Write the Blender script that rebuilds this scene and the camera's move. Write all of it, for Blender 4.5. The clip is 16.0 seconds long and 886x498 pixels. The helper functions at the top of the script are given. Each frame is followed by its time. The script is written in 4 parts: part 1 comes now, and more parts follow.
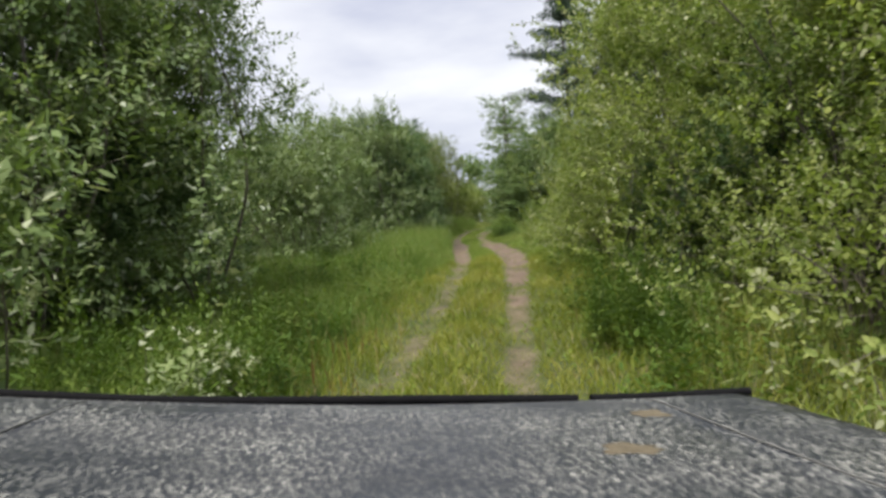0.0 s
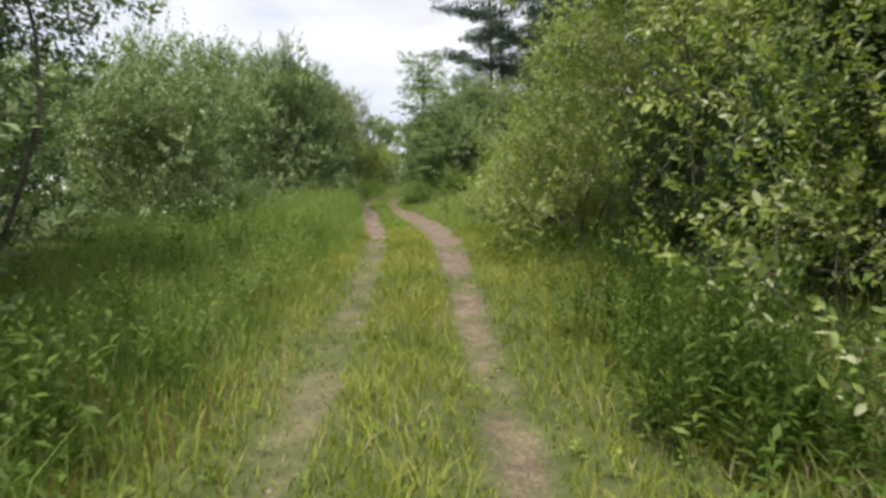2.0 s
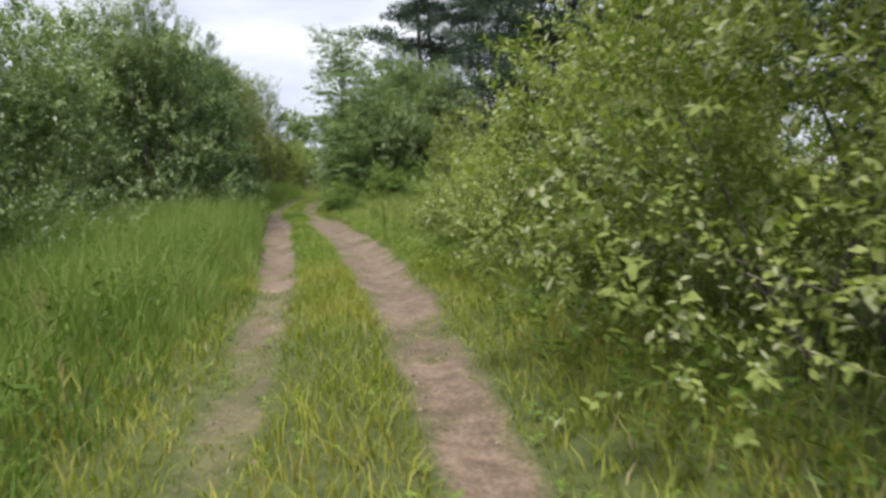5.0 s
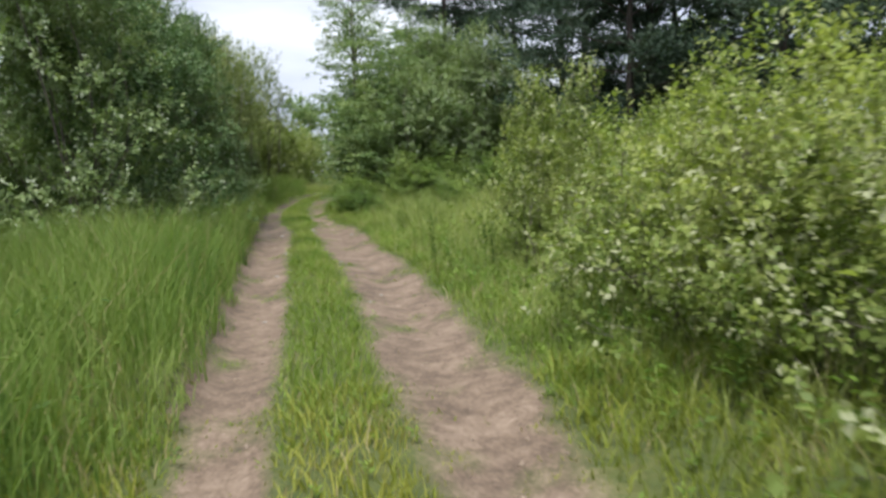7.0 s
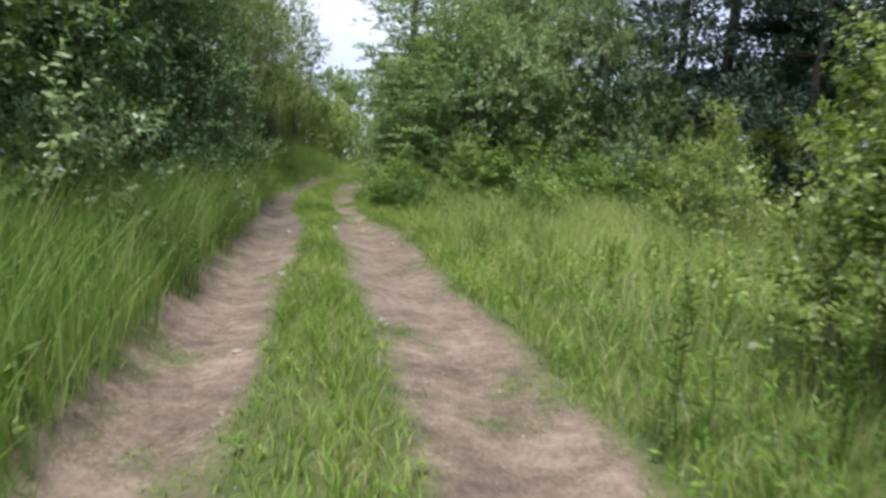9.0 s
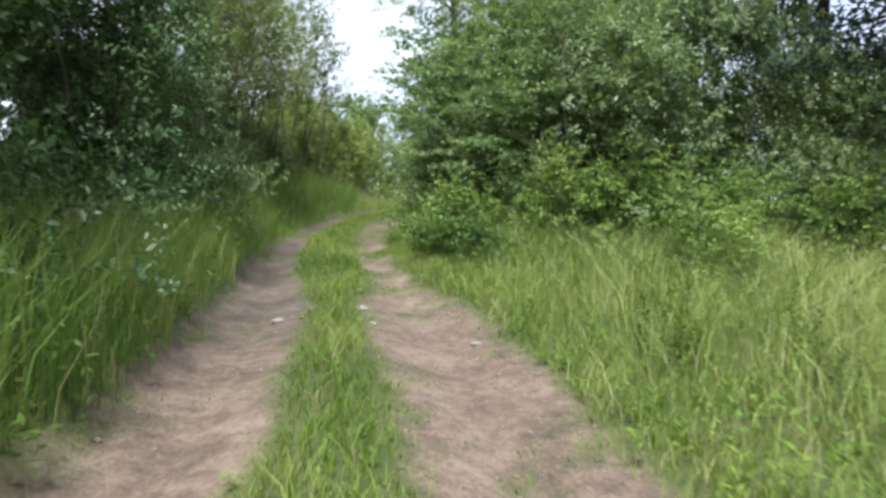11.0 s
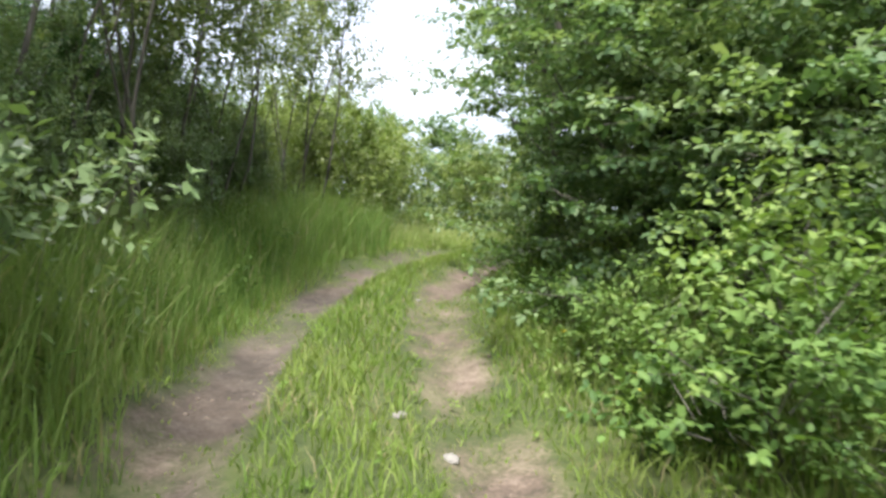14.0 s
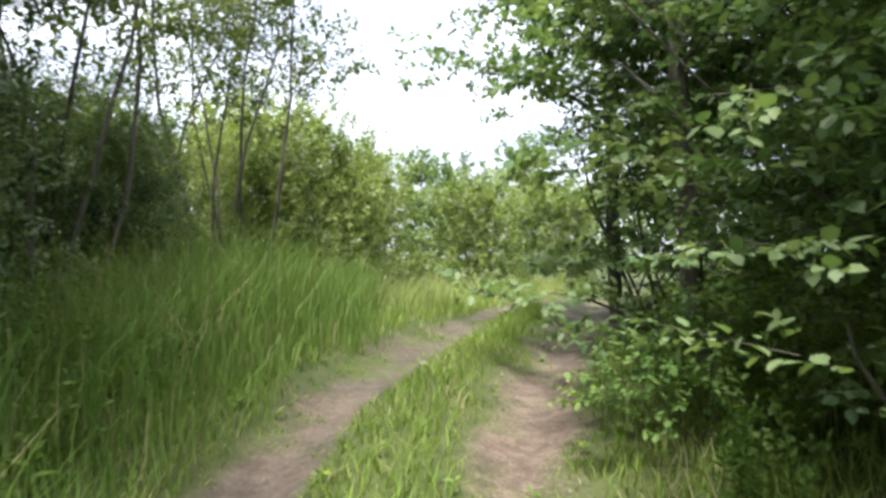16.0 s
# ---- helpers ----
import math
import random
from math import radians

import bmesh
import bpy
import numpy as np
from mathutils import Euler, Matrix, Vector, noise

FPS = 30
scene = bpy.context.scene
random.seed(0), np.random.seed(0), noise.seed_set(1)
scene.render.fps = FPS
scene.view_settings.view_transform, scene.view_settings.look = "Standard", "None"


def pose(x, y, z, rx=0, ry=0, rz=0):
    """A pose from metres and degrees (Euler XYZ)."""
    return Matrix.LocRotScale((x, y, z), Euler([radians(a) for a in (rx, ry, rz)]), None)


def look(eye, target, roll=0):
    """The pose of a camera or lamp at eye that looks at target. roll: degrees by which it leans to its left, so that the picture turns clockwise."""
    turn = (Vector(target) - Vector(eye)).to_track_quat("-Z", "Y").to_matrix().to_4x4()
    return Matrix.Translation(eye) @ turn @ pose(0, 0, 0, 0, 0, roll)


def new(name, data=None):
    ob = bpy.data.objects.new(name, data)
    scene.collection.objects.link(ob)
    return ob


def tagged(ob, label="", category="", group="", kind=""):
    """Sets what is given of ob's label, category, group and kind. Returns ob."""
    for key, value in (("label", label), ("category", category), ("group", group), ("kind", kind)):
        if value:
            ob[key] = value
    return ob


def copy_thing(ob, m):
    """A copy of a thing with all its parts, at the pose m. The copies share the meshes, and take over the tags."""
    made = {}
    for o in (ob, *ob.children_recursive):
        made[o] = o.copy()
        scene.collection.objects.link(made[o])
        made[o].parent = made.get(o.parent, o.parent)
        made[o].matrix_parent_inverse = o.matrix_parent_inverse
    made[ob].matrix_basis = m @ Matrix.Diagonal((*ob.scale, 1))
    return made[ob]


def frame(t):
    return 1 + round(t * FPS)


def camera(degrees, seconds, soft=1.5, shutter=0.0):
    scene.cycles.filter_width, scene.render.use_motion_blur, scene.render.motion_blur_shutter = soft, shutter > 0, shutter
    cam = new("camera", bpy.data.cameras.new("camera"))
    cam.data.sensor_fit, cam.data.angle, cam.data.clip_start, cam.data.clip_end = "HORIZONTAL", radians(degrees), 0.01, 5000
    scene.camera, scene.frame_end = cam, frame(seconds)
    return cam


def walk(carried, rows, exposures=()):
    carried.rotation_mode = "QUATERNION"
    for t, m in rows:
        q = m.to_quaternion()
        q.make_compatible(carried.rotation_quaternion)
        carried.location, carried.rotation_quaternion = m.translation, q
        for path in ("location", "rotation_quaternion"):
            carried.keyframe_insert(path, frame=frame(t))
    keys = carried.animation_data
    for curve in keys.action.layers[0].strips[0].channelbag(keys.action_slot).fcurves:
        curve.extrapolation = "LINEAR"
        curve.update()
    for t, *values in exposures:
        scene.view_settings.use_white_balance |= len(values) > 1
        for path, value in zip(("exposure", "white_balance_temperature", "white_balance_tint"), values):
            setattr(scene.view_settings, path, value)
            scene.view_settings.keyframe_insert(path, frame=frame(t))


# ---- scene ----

# ---- camera ----
cam = camera(66.0, 16.0, 3.0, 0.25)
PATH = [  # t, x, y, z, yaw, pitch, roll
    (0, 0.000, 0.006, 1.348, 2.59, -2.21, -4.30),
    (0.5, -0.124, 0.681, 1.360, 1.76, -2.88, -2.45),
    (1, -0.196, 1.551, 1.362, -0.03, -4.17, -2.93),
    (1.5, -0.266, 2.350, 1.345, -2.23, -5.67, -1.62),
    (2, -0.292, 3.332, 1.335, -5.40, -5.41, -0.72),
    (2.5, -0.261, 4.233, 1.333, -8.10, -3.97, -0.79),
    (3, -0.210, 5.185, 1.326, -10.56, -3.76, 0.23),
    (3.5, -0.126, 6.083, 1.331, -11.74, -4.96, -0.11),
    (4, -0.015, 7.296, 1.310, -11.83, -4.86, -1.22),
    (6.5, 0.087, 14.246, 1.688, -11.67, -7.40, -3.17),
    (7, 0.225, 16.052, 1.613, -11.03, -6.72, -2.97),
    (7.5, 0.253, 17.722, 1.549, -10.67, -5.69, -2.07),
    (8, 0.332, 19.523, 1.501, -10.10, -5.65, -2.68),
    (8.5, 0.341, 21.049, 1.436, -9.26, -6.25, -0.54),
    (9, 0.270, 22.684, 1.409, -9.41, -7.03, 4.32),
    (11.5, 0.190, 30.270, 1.285, -7.11, -4.25, 2.29),
    (12, 0.136, 31.962, 1.281, -7.31, -4.19, 3.38),
    (12.5, 0.118, 33.302, 1.317, -8.66, 0.39, 1.91),
    (13, 0.015, 34.809, 1.315, -7.54, -4.83, 5.31),
    (13.5, -0.045, 35.981, 1.306, -5.93, -2.01, 3.46),
    (14, -0.081, 37.143, 1.380, -5.78, -2.73, 1.98),
    (14.5, -0.122, 38.288, 1.367, -5.72, -0.70, 0.35),
    (15, -0.153, 39.715, 1.485, -5.52, -2.08, -1.36),
    (15.5, -0.170, 40.948, 1.489, -6.04, -0.84, 1.31),
    (16, -0.090, 42.021, 1.550, -7.49, 0.63, -0.67),
]


def gaze(x, y, z, yaw, pitch, roll):
    a, b = radians(yaw), radians(pitch)
    way = Vector((-math.sin(a) * math.cos(b), math.cos(a) * math.cos(b), math.sin(b)))
    return look((x, y, z), Vector((x, y, z)) + way, roll)


walk(cam, [(t, gaze(*p)) for t, *p in PATH],
     [(0, 0.35, 6500, 10), (1.5, 0.5, 6500, 10), (4, 0.4, 6400, 10), (7, 0.5, 6150, 9), (9, 0.6, 5850, 9), (12, 0.92, 5800, 9), (13.2, 1.08, 5850, 9), (14.5, 1.28, 6000, 10), (16, 1.26, 6050, 10)])

# ---- sky and sun ----
SUN_ELEV, SUN_TURN = 68.0, 205.0
world = bpy.data.worlds.new("sky")
scene.world = world
world.use_nodes = True
wn, wl = world.node_tree.nodes, world.node_tree.links
wn.clear()
w_out, w_bg, w_mix = wn.new("ShaderNodeOutputWorld"), wn.new("ShaderNodeBackground"), wn.new("ShaderNodeMix")
w_sky, w_noise, w_ramp, w_tc, w_map = (wn.new("ShaderNodeTexSky"), wn.new("ShaderNodeTexNoise"), wn.new("ShaderNodeValToRGB"),
                                       wn.new("ShaderNodeTexCoord"), wn.new("ShaderNodeMapping"))
w_sky.sky_type, w_sky.sun_disc = "NISHITA", False
w_sky.sun_elevation, w_sky.sun_rotation = radians(SUN_ELEV), radians(SUN_TURN)
w_mix.data_type = "RGBA"
w_map.inputs["Scale"].default_value = (1.0, 1.0, 3.2)
w_noise.inputs["Scale"].default_value, w_noise.inputs["Detail"].default_value = 2.6, 5.0
w_ramp.color_ramp.elements[0].position, w_ramp.color_ramp.elements[1].position = 0.30, 0.62
w_ramp.color_ramp.elements[0].color, w_ramp.color_ramp.elements[1].color = (3.9, 4.1, 5.2, 1), (7.2, 7.25, 7.5, 1)
wl.new(w_tc.outputs["Generated"], w_map.inputs["Vector"])
wl.new(w_map.outputs["Vector"], w_noise.inputs["Vector"])
wl.new(w_noise.outputs["Fac"], w_ramp.inputs["Fac"])
w_mix.inputs["Factor"].default_value = 0.9
wl.new(w_sky.outputs["Color"], w_mix.inputs["A"])
wl.new(w_ramp.outputs["Color"], w_mix.inputs["B"])
wl.new(w_mix.outputs["Result"], w_bg.inputs["Color"])
w_bg.inputs["Strength"].default_value = 0.118
wl.new(w_bg.outputs["Background"], w_out.inputs["Surface"])

sun_data = bpy.data.lights.new("sun", "SUN")
sun_data.energy, sun_data.angle, sun_data.color = 4.4, radians(16), (1.0, 0.95, 0.86)
sun = new("sun", sun_data)
se, sa = radians(SUN_ELEV), radians(SUN_TURN)
sun_way = Vector((math.sin(sa) * math.cos(se), math.cos(sa) * math.cos(se), math.sin(se)))
sun.matrix_world = look(sun_way * 60, (0, 0, 0))


# ---- materials ----
def nodes_of(name):
    m = bpy.data.materials.new(name)
    m.use_nodes = True
    return m, m.node_tree.nodes, m.node_tree.links, m.node_tree.nodes["Principled BSDF"]


def ramp_node(n, stops):
    r = n.new("ShaderNodeValToRGB")
    els = r.color_ramp.elements
    while len(els) < len(stops):
        els.new(0.5)
    for e, (p, c) in zip(els, stops):
        e.position, e.color = p, (*c, 1)
    return r


def leaf_material(name, dark, mid, light, pale=None, share=0.12, gloss=0.42, through_light=0.3, patch=0.9):
    """Leaf: colour by leaf and by patch of the crown, some light let through."""
    m, n, l, bsdf = nodes_of(name)
    geo, tc, noi, add = n.new("ShaderNodeNewGeometry"), n.new("ShaderNodeNewGeometry"), n.new("ShaderNodeTexNoise"), n.new("ShaderNodeMath")
    noi.inputs["Scale"].default_value, noi.inputs["Detail"].default_value = patch, 3
    l.new(tc.outputs["Position"], noi.inputs["Vector"])
    add.operation = "MULTIPLY_ADD"
    add.inputs[1].default_value, add.inputs[2].default_value = 0.42, 0.0
    l.new(geo.outputs["Random Per Island"], add.inputs[0])
    add2 = n.new("ShaderNodeMath")
    add2.operation = "MULTIPLY_ADD"
    add2.inputs[1].default_value = 1.7
    l.new(noi.outputs["Fac"], add2.inputs[0])
    l.new(add.outputs[0], add2.inputs[2])
    sub = n.new("ShaderNodeMath")
    sub.operation = "SUBTRACT"
    sub.inputs[1].default_value = 0.56
    l.new(add2.outputs[0], sub.inputs[0])
    r = ramp_node(n, [(0.05, dark), (0.45, mid), (0.95, light)])
    l.new(sub.outputs[0], r.inputs["Fac"])
    col = r.outputs["Color"]
    if pale:
        gt, mx = n.new("ShaderNodeMath"), n.new("ShaderNodeMix")
        gt.operation, gt.inputs[1].default_value = "GREATER_THAN", 1 - share
        mulr = n.new("ShaderNodeMath")
        mulr.operation, mulr.inputs[1].default_value = "MULTIPLY", 7.31
        fr = n.new("ShaderNodeMath")
        fr.operation = "FRACT"
        l.new(geo.outputs["Random Per Island"], mulr.inputs[0])
        l.new(mulr.outputs[0], fr.inputs[0])
        blow, lift = n.new("ShaderNodeTexNoise"), n.new("ShaderNodeMapRange")
        blow.inputs["Scale"].default_value, blow.inputs["Detail"].default_value = 2.3, 2
        l.new(tc.outputs["Position"], blow.inputs["Vector"])
        lift.inputs["From Min"].default_value, lift.inputs["From Max"].default_value = 0.50, 0.70
        lift.inputs["To Min"].default_value, lift.inputs["To Max"].default_value = -0.6 * share, 3.2 * share
        l.new(blow.outputs["Fac"], lift.inputs["Value"])
        both = n.new("ShaderNodeMath")
        l.new(fr.outputs[0], both.inputs[0])
        l.new(lift.outputs[0], both.inputs[1])
        l.new(both.outputs[0], gt.inputs[0])
        mx.data_type = "RGBA"
        mx.inputs["B"].default_value = (*pale, 1)
        l.new(gt.outputs[0], mx.inputs["Factor"])
        l.new(col, mx.inputs["A"])
        col = mx.outputs["Result"]
    l.new(col, bsdf.inputs["Base Color"])
    bsdf.inputs["Roughness"].default_value = gloss + 0.08
    bsdf.inputs["Specular IOR Level"].default_value = 0.16
    tr, mix, out = n.new("ShaderNodeBsdfTranslucent"), n.new("ShaderNodeMixShader"), n["Material Output"]
    mix.inputs["Fac"].default_value = through_light * 0.85
    glow = n.new("ShaderNodeMix")
    glow.data_type, glow.blend_type = "RGBA", "MULTIPLY"
    glow.inputs["Factor"].default_value, glow.inputs["B"].default_value = 1.0, (1.12, 1.2, 0.6, 1)
    l.new(col, glow.inputs["A"])
    l.new(glow.outputs["Result"], tr.inputs["Color"])
    l.new(bsdf.outputs[0], mix.inputs[1])
    l.new(tr.outputs[0], mix.inputs[2])
    l.new(mix.outputs[0], out.inputs["Surface"])
    return m


def bark_material(name, a, b, scale=14.0):
    m, n, l, bsdf = nodes_of(name)
    tc, mp, noi, bump = n.new("ShaderNodeTexCoord"), n.new("ShaderNodeMapping"), n.new("ShaderNodeTexNoise"), n.new("ShaderNodeBump")
    mp.inputs["Scale"].default_value = (1, 1, 0.25)
    noi.inputs["Scale"].default_value, noi.inputs["Detail"].default_value = scale, 6
    l.new(tc.outputs["Object"], mp.inputs["Vector"])
    l.new(mp.outputs["Vector"], noi.inputs["Vector"])
    r = ramp_node(n, [(0.35, a), (0.68, b)])
    l.new(noi.outputs["Fac"], r.inputs["Fac"])
    l.new(r.outputs["Color"], bsdf.inputs["Base Color"])
    l.new(noi.outputs["Fac"], bump.inputs["Height"])
    bump.inputs["Strength"].default_value = 0.5
    l.new(bump.outputs["Normal"], bsdf.inputs["Normal"])
    bsdf.inputs["Roughness"].default_value = 0.85
    return m


def ground_material():
    """Soil in the wheel tracks, thatch and moss between the grass."""
    m, n, l, bsdf = nodes_of("earth")
    at, geo = n.new("ShaderNodeAttribute"), n.new("ShaderNodeNewGeometry")
    at.attribute_name = "soil"
    big, fine, bump = n.new("ShaderNodeTexNoise"), n.new("ShaderNodeTexNoise"), n.new("ShaderNodeBump")
    for t, s, d in ((big, 1.7, 4), (fine, 38.0, 6)):
        t.inputs["Scale"].default_value, t.inputs["Detail"].default_value = s, d
        l.new(geo.outputs["Position"], t.inputs["Vector"])
    soil = ramp_node(n, [(0.27, (0.046, 0.033, 0.024)), (0.5, (0.132, 0.093, 0.066)), (0.76, (0.250, 0.188, 0.142))])
    green = ramp_node(n, [(0.3, (0.030, 0.044, 0.009)), (0.55, (0.062, 0.078, 0.017)), (0.78, (0.105, 0.105, 0.032))])
    mixf = n.new("ShaderNodeMath")
    mixf.operation = "MULTIPLY_ADD"
    mixf.inputs[1].default_value = 0.5
    l.new(fine.outputs["Fac"], mixf.inputs[0])
    half = n.new("ShaderNodeMath")
    half.operation, half.inputs[1].default_value = "MULTIPLY", 0.55
    clod = n.new("ShaderNodeTexNoise")
    clod.inputs["Scale"].default_value, clod.inputs["Detail"].default_value = 8.5, 4
    l.new(geo.outputs["Position"], clod.inputs["Vector"])
    avg = n.new("ShaderNodeMath")
    avg.operation, avg.inputs[1].default_value = "MULTIPLY_ADD", 0.9
    l.new(clod.outputs["Fac"], avg.inputs[0])
    sh = n.new("ShaderNodeMath")
    sh.operation, sh.inputs[1].default_value = "SUBTRACT", 0.45
    l.new(big.outputs["Fac"], sh.inputs[0])
    l.new(sh.outputs[0], avg.inputs[2])
    l.new(avg.outputs[0], half.inputs[0])
    l.new(half.outputs[0], mixf.inputs[2])
    l.new(mixf.outputs[0], soil.inputs["Fac"])
    l.new(mixf.outputs[0], green.inputs["Fac"])
    edge = n.new("ShaderNodeMath")
    edge.operation, edge.inputs[1].default_value = "MULTIPLY_ADD", 0.5
    l.new(fine.outputs["Fac"], edge.inputs[0])
    l.new(at.outputs["Fac"], edge.inputs[2])
    mr = n.new("ShaderNodeMapRange")
    mr.inputs["From Min"].default_value, mr.inputs["From Max"].default_value = 0.5, 0.95
    l.new(edge.outputs[0], mr.inputs["Value"])
    mx = n.new("ShaderNodeMix")
    mx.data_type = "RGBA"
    l.new(mr.outputs[0], mx.inputs["Factor"])
    l.new(green.outputs["Color"], mx.inputs["A"])
    wet, mud = n.new("ShaderNodeAttribute"), n.new("ShaderNodeMix")
    wet.attribute_name = "damp"
    mud.data_type, mud.blend_type = "RGBA", "MULTIPLY"
    l.new(wet.outputs["Fac"], mud.inputs["Factor"])
    l.new(soil.outputs["Color"], mud.inputs["A"])
    mud.inputs["B"].default_value = (0.52, 0.55, 0.58, 1)
    l.new(mud.outputs["Result"], mx.inputs["B"])
    l.new(mx.outputs["Result"], bsdf.inputs["Base Color"])
    hsum = n.new("ShaderNodeMath")
    hsum.operation, hsum.inputs[1].default_value = "MULTIPLY_ADD", 0.35
    l.new(fine.outputs["Fac"], hsum.inputs[0])
    l.new(clod.outputs["Fac"], hsum.inputs[2])
    l.new(hsum.outputs[0], bump.inputs["Height"])
    bump.inputs["Strength"].default_value, bump.inputs["Distance"].default_value = 0.5, 0.03
    l.new(bump.outputs["Normal"], bsdf.inputs["Normal"])
    bsdf.inputs["Roughness"].default_value = 0.95
    return m


MAT_EARTH = ground_material()
MAT_WILLOW = leaf_material("willow leaf", (0.064, 0.103, 0.042), (0.161, 0.229, 0.090), (0.288, 0.347, 0.172), (0.382, 0.423, 0.324), 0.09, 0.42, 0.36)
MAT_PALE = leaf_material("pale willow leaf", (0.064, 0.103, 0.039), (0.161, 0.229, 0.083), (0.288, 0.347, 0.159), (0.44, 0.48, 0.33), 0.22, 0.42, 0.36)
# Willow leaf again, darkened: the shade inside the thickets is in its colour.
MAT_SHADED = leaf_material("shade-toned willow leaf", (0.034, 0.068, 0.026), (0.085, 0.150, 0.056), (0.184, 0.266, 0.116), (0.30, 0.35, 0.23), 0.07, 0.4, 0.28)
MAT_SALLOW = leaf_material("sallow leaf", (0.080, 0.123, 0.030), (0.193, 0.252, 0.066), (0.348, 0.387, 0.129), (0.40, 0.42, 0.26), 0.16, 0.42, 0.5)
MAT_OPEN = leaf_material("open willow leaf", (0.082, 0.116, 0.036), (0.166, 0.209, 0.077), (0.279, 0.305, 0.147), (0.413, 0.430, 0.258), 0.05, 0.45, 0.5)
MAT_GREEN = leaf_material("hazel leaf", (0.063, 0.113, 0.048), (0.150, 0.224, 0.095), (0.287, 0.344, 0.157), (0.253, 0.316, 0.174), 0.05, 0.42, 0.44)
MAT_BRAMBLE = leaf_material("bramble leaf", (0.069, 0.130, 0.035), (0.162, 0.249, 0.063), (0.302, 0.371, 0.112), None, 0, 0.42, 0.4)
MAT_PINE = leaf_material("pine needle", (0.022, 0.043, 0.029), (0.050, 0.080, 0.054), (0.094, 0.125, 0.089), None, 0, 0.55, 0.15)
MAT_GRASS = leaf_material("grass blade", (0.103, 0.150, 0.023), (0.230, 0.270, 0.045), (0.400, 0.377, 0.098), (0.361, 0.314, 0.171), 0.08, 0.5, 0.45, 0.5)
MAT_LANE = leaf_material("lane grass blade", (0.080, 0.145, 0.024), (0.179, 0.262, 0.047), (0.312, 0.366, 0.103), (0.361, 0.314, 0.171), 0.08, 0.5, 0.45, 0.5)
MAT_TALL = leaf_material("tall grass blade", (0.081, 0.149, 0.036), (0.178, 0.268, 0.063), (0.309, 0.369, 0.127), (0.352, 0.315, 0.167), 0.06, 0.5, 0.48, 0.6)
MAT_MEADOW = leaf_material("meadow grass blade", (0.123, 0.187, 0.047), (0.272, 0.339, 0.098), (0.449, 0.464, 0.193), (0.426, 0.389, 0.250), 0.07, 0.5, 0.42, 0.6)
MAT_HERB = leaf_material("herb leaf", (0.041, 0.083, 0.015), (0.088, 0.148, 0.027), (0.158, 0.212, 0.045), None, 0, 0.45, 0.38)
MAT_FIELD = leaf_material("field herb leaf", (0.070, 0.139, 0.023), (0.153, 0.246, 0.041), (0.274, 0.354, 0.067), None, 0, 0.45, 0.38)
MAT_BARK = bark_material("grey bark", (0.06, 0.05, 0.04), (0.17, 0.15, 0.12))
MAT_PINEBARK = bark_material("pine bark", (0.022, 0.018, 0.015), (0.06, 0.046, 0.038), 9)


# ---- mesh helpers ----
def mesh_from(name, verts, faces, material, smooth=False):
    me = bpy.data.meshes.new(name)
    verts = np.asarray(verts, np.float32)
    faces = np.asarray(faces, np.int32)
    k = faces.shape[1]
    me.vertices.add(len(verts))
    me.vertices.foreach_set("co", verts.ravel())
    me.loops.add(faces.size)
    me.loops.foreach_set("vertex_index", faces.ravel())
    me.polygons.add(len(faces))
    me.polygons.foreach_set("loop_start", np.arange(0, faces.size, k, dtype=np.int32))
    if smooth:
        me.polygons.foreach_set("use_smooth", np.ones(len(faces), bool))
    me.update(calc_edges=True)
    me.materials.append(material)
    return me


def thing(name, label, category, at=(0, 0, 0), group=""):
    ob = new(name)
    ob.empty_display_size = 0.2
    ob.location = at
    return tagged(ob, label, category, group)


def part_mesh(name, me, parent, label="", kind=""):
    ob = new(name, me)
    ob.parent = parent
    return tagged(ob, label, kind=kind)


def part(name, bm, material, parent, label=""):
    me = bpy.data.meshes.new(name)
    bm.to_mesh(me)
    bm.free()
    me.materials.append(material)
    ob = new(name, me)
    ob.parent = parent
    return tagged(ob, label)


def unit(v):
    return v / np.maximum(np.linalg.norm(v, axis=-1, keepdims=True), 1e-9)


def tube(points, radii, sides=6):
    """Verts and quads of a tapered tube along points."""
    points = np.asarray(points, float)
    n = len(points)
    way = unit(np.gradient(points, axis=0))
    side = unit(np.cross(way, np.array([0.31, 0.93, 0.17])))
    other = np.cross(way, side)
    ang = np.arange(sides) * 2 * np.pi / sides
    ring = np.cos(ang)[None, :, None] * side[:, None] + np.sin(ang)[None, :, None] * other[:, None]
    verts = points[:, None] + ring * np.asarray(radii)[:, None, None]
    i, j = np.meshgrid(np.arange(n - 1), np.arange(sides), indexing="ij")
    jn = (j + 1) % sides
    faces = np.stack([i * sides + j, i * sides + jn, (i + 1) * sides + jn, (i + 1) * sides + j], -1).reshape(-1, 4)
    return verts.reshape(-1, 3), faces


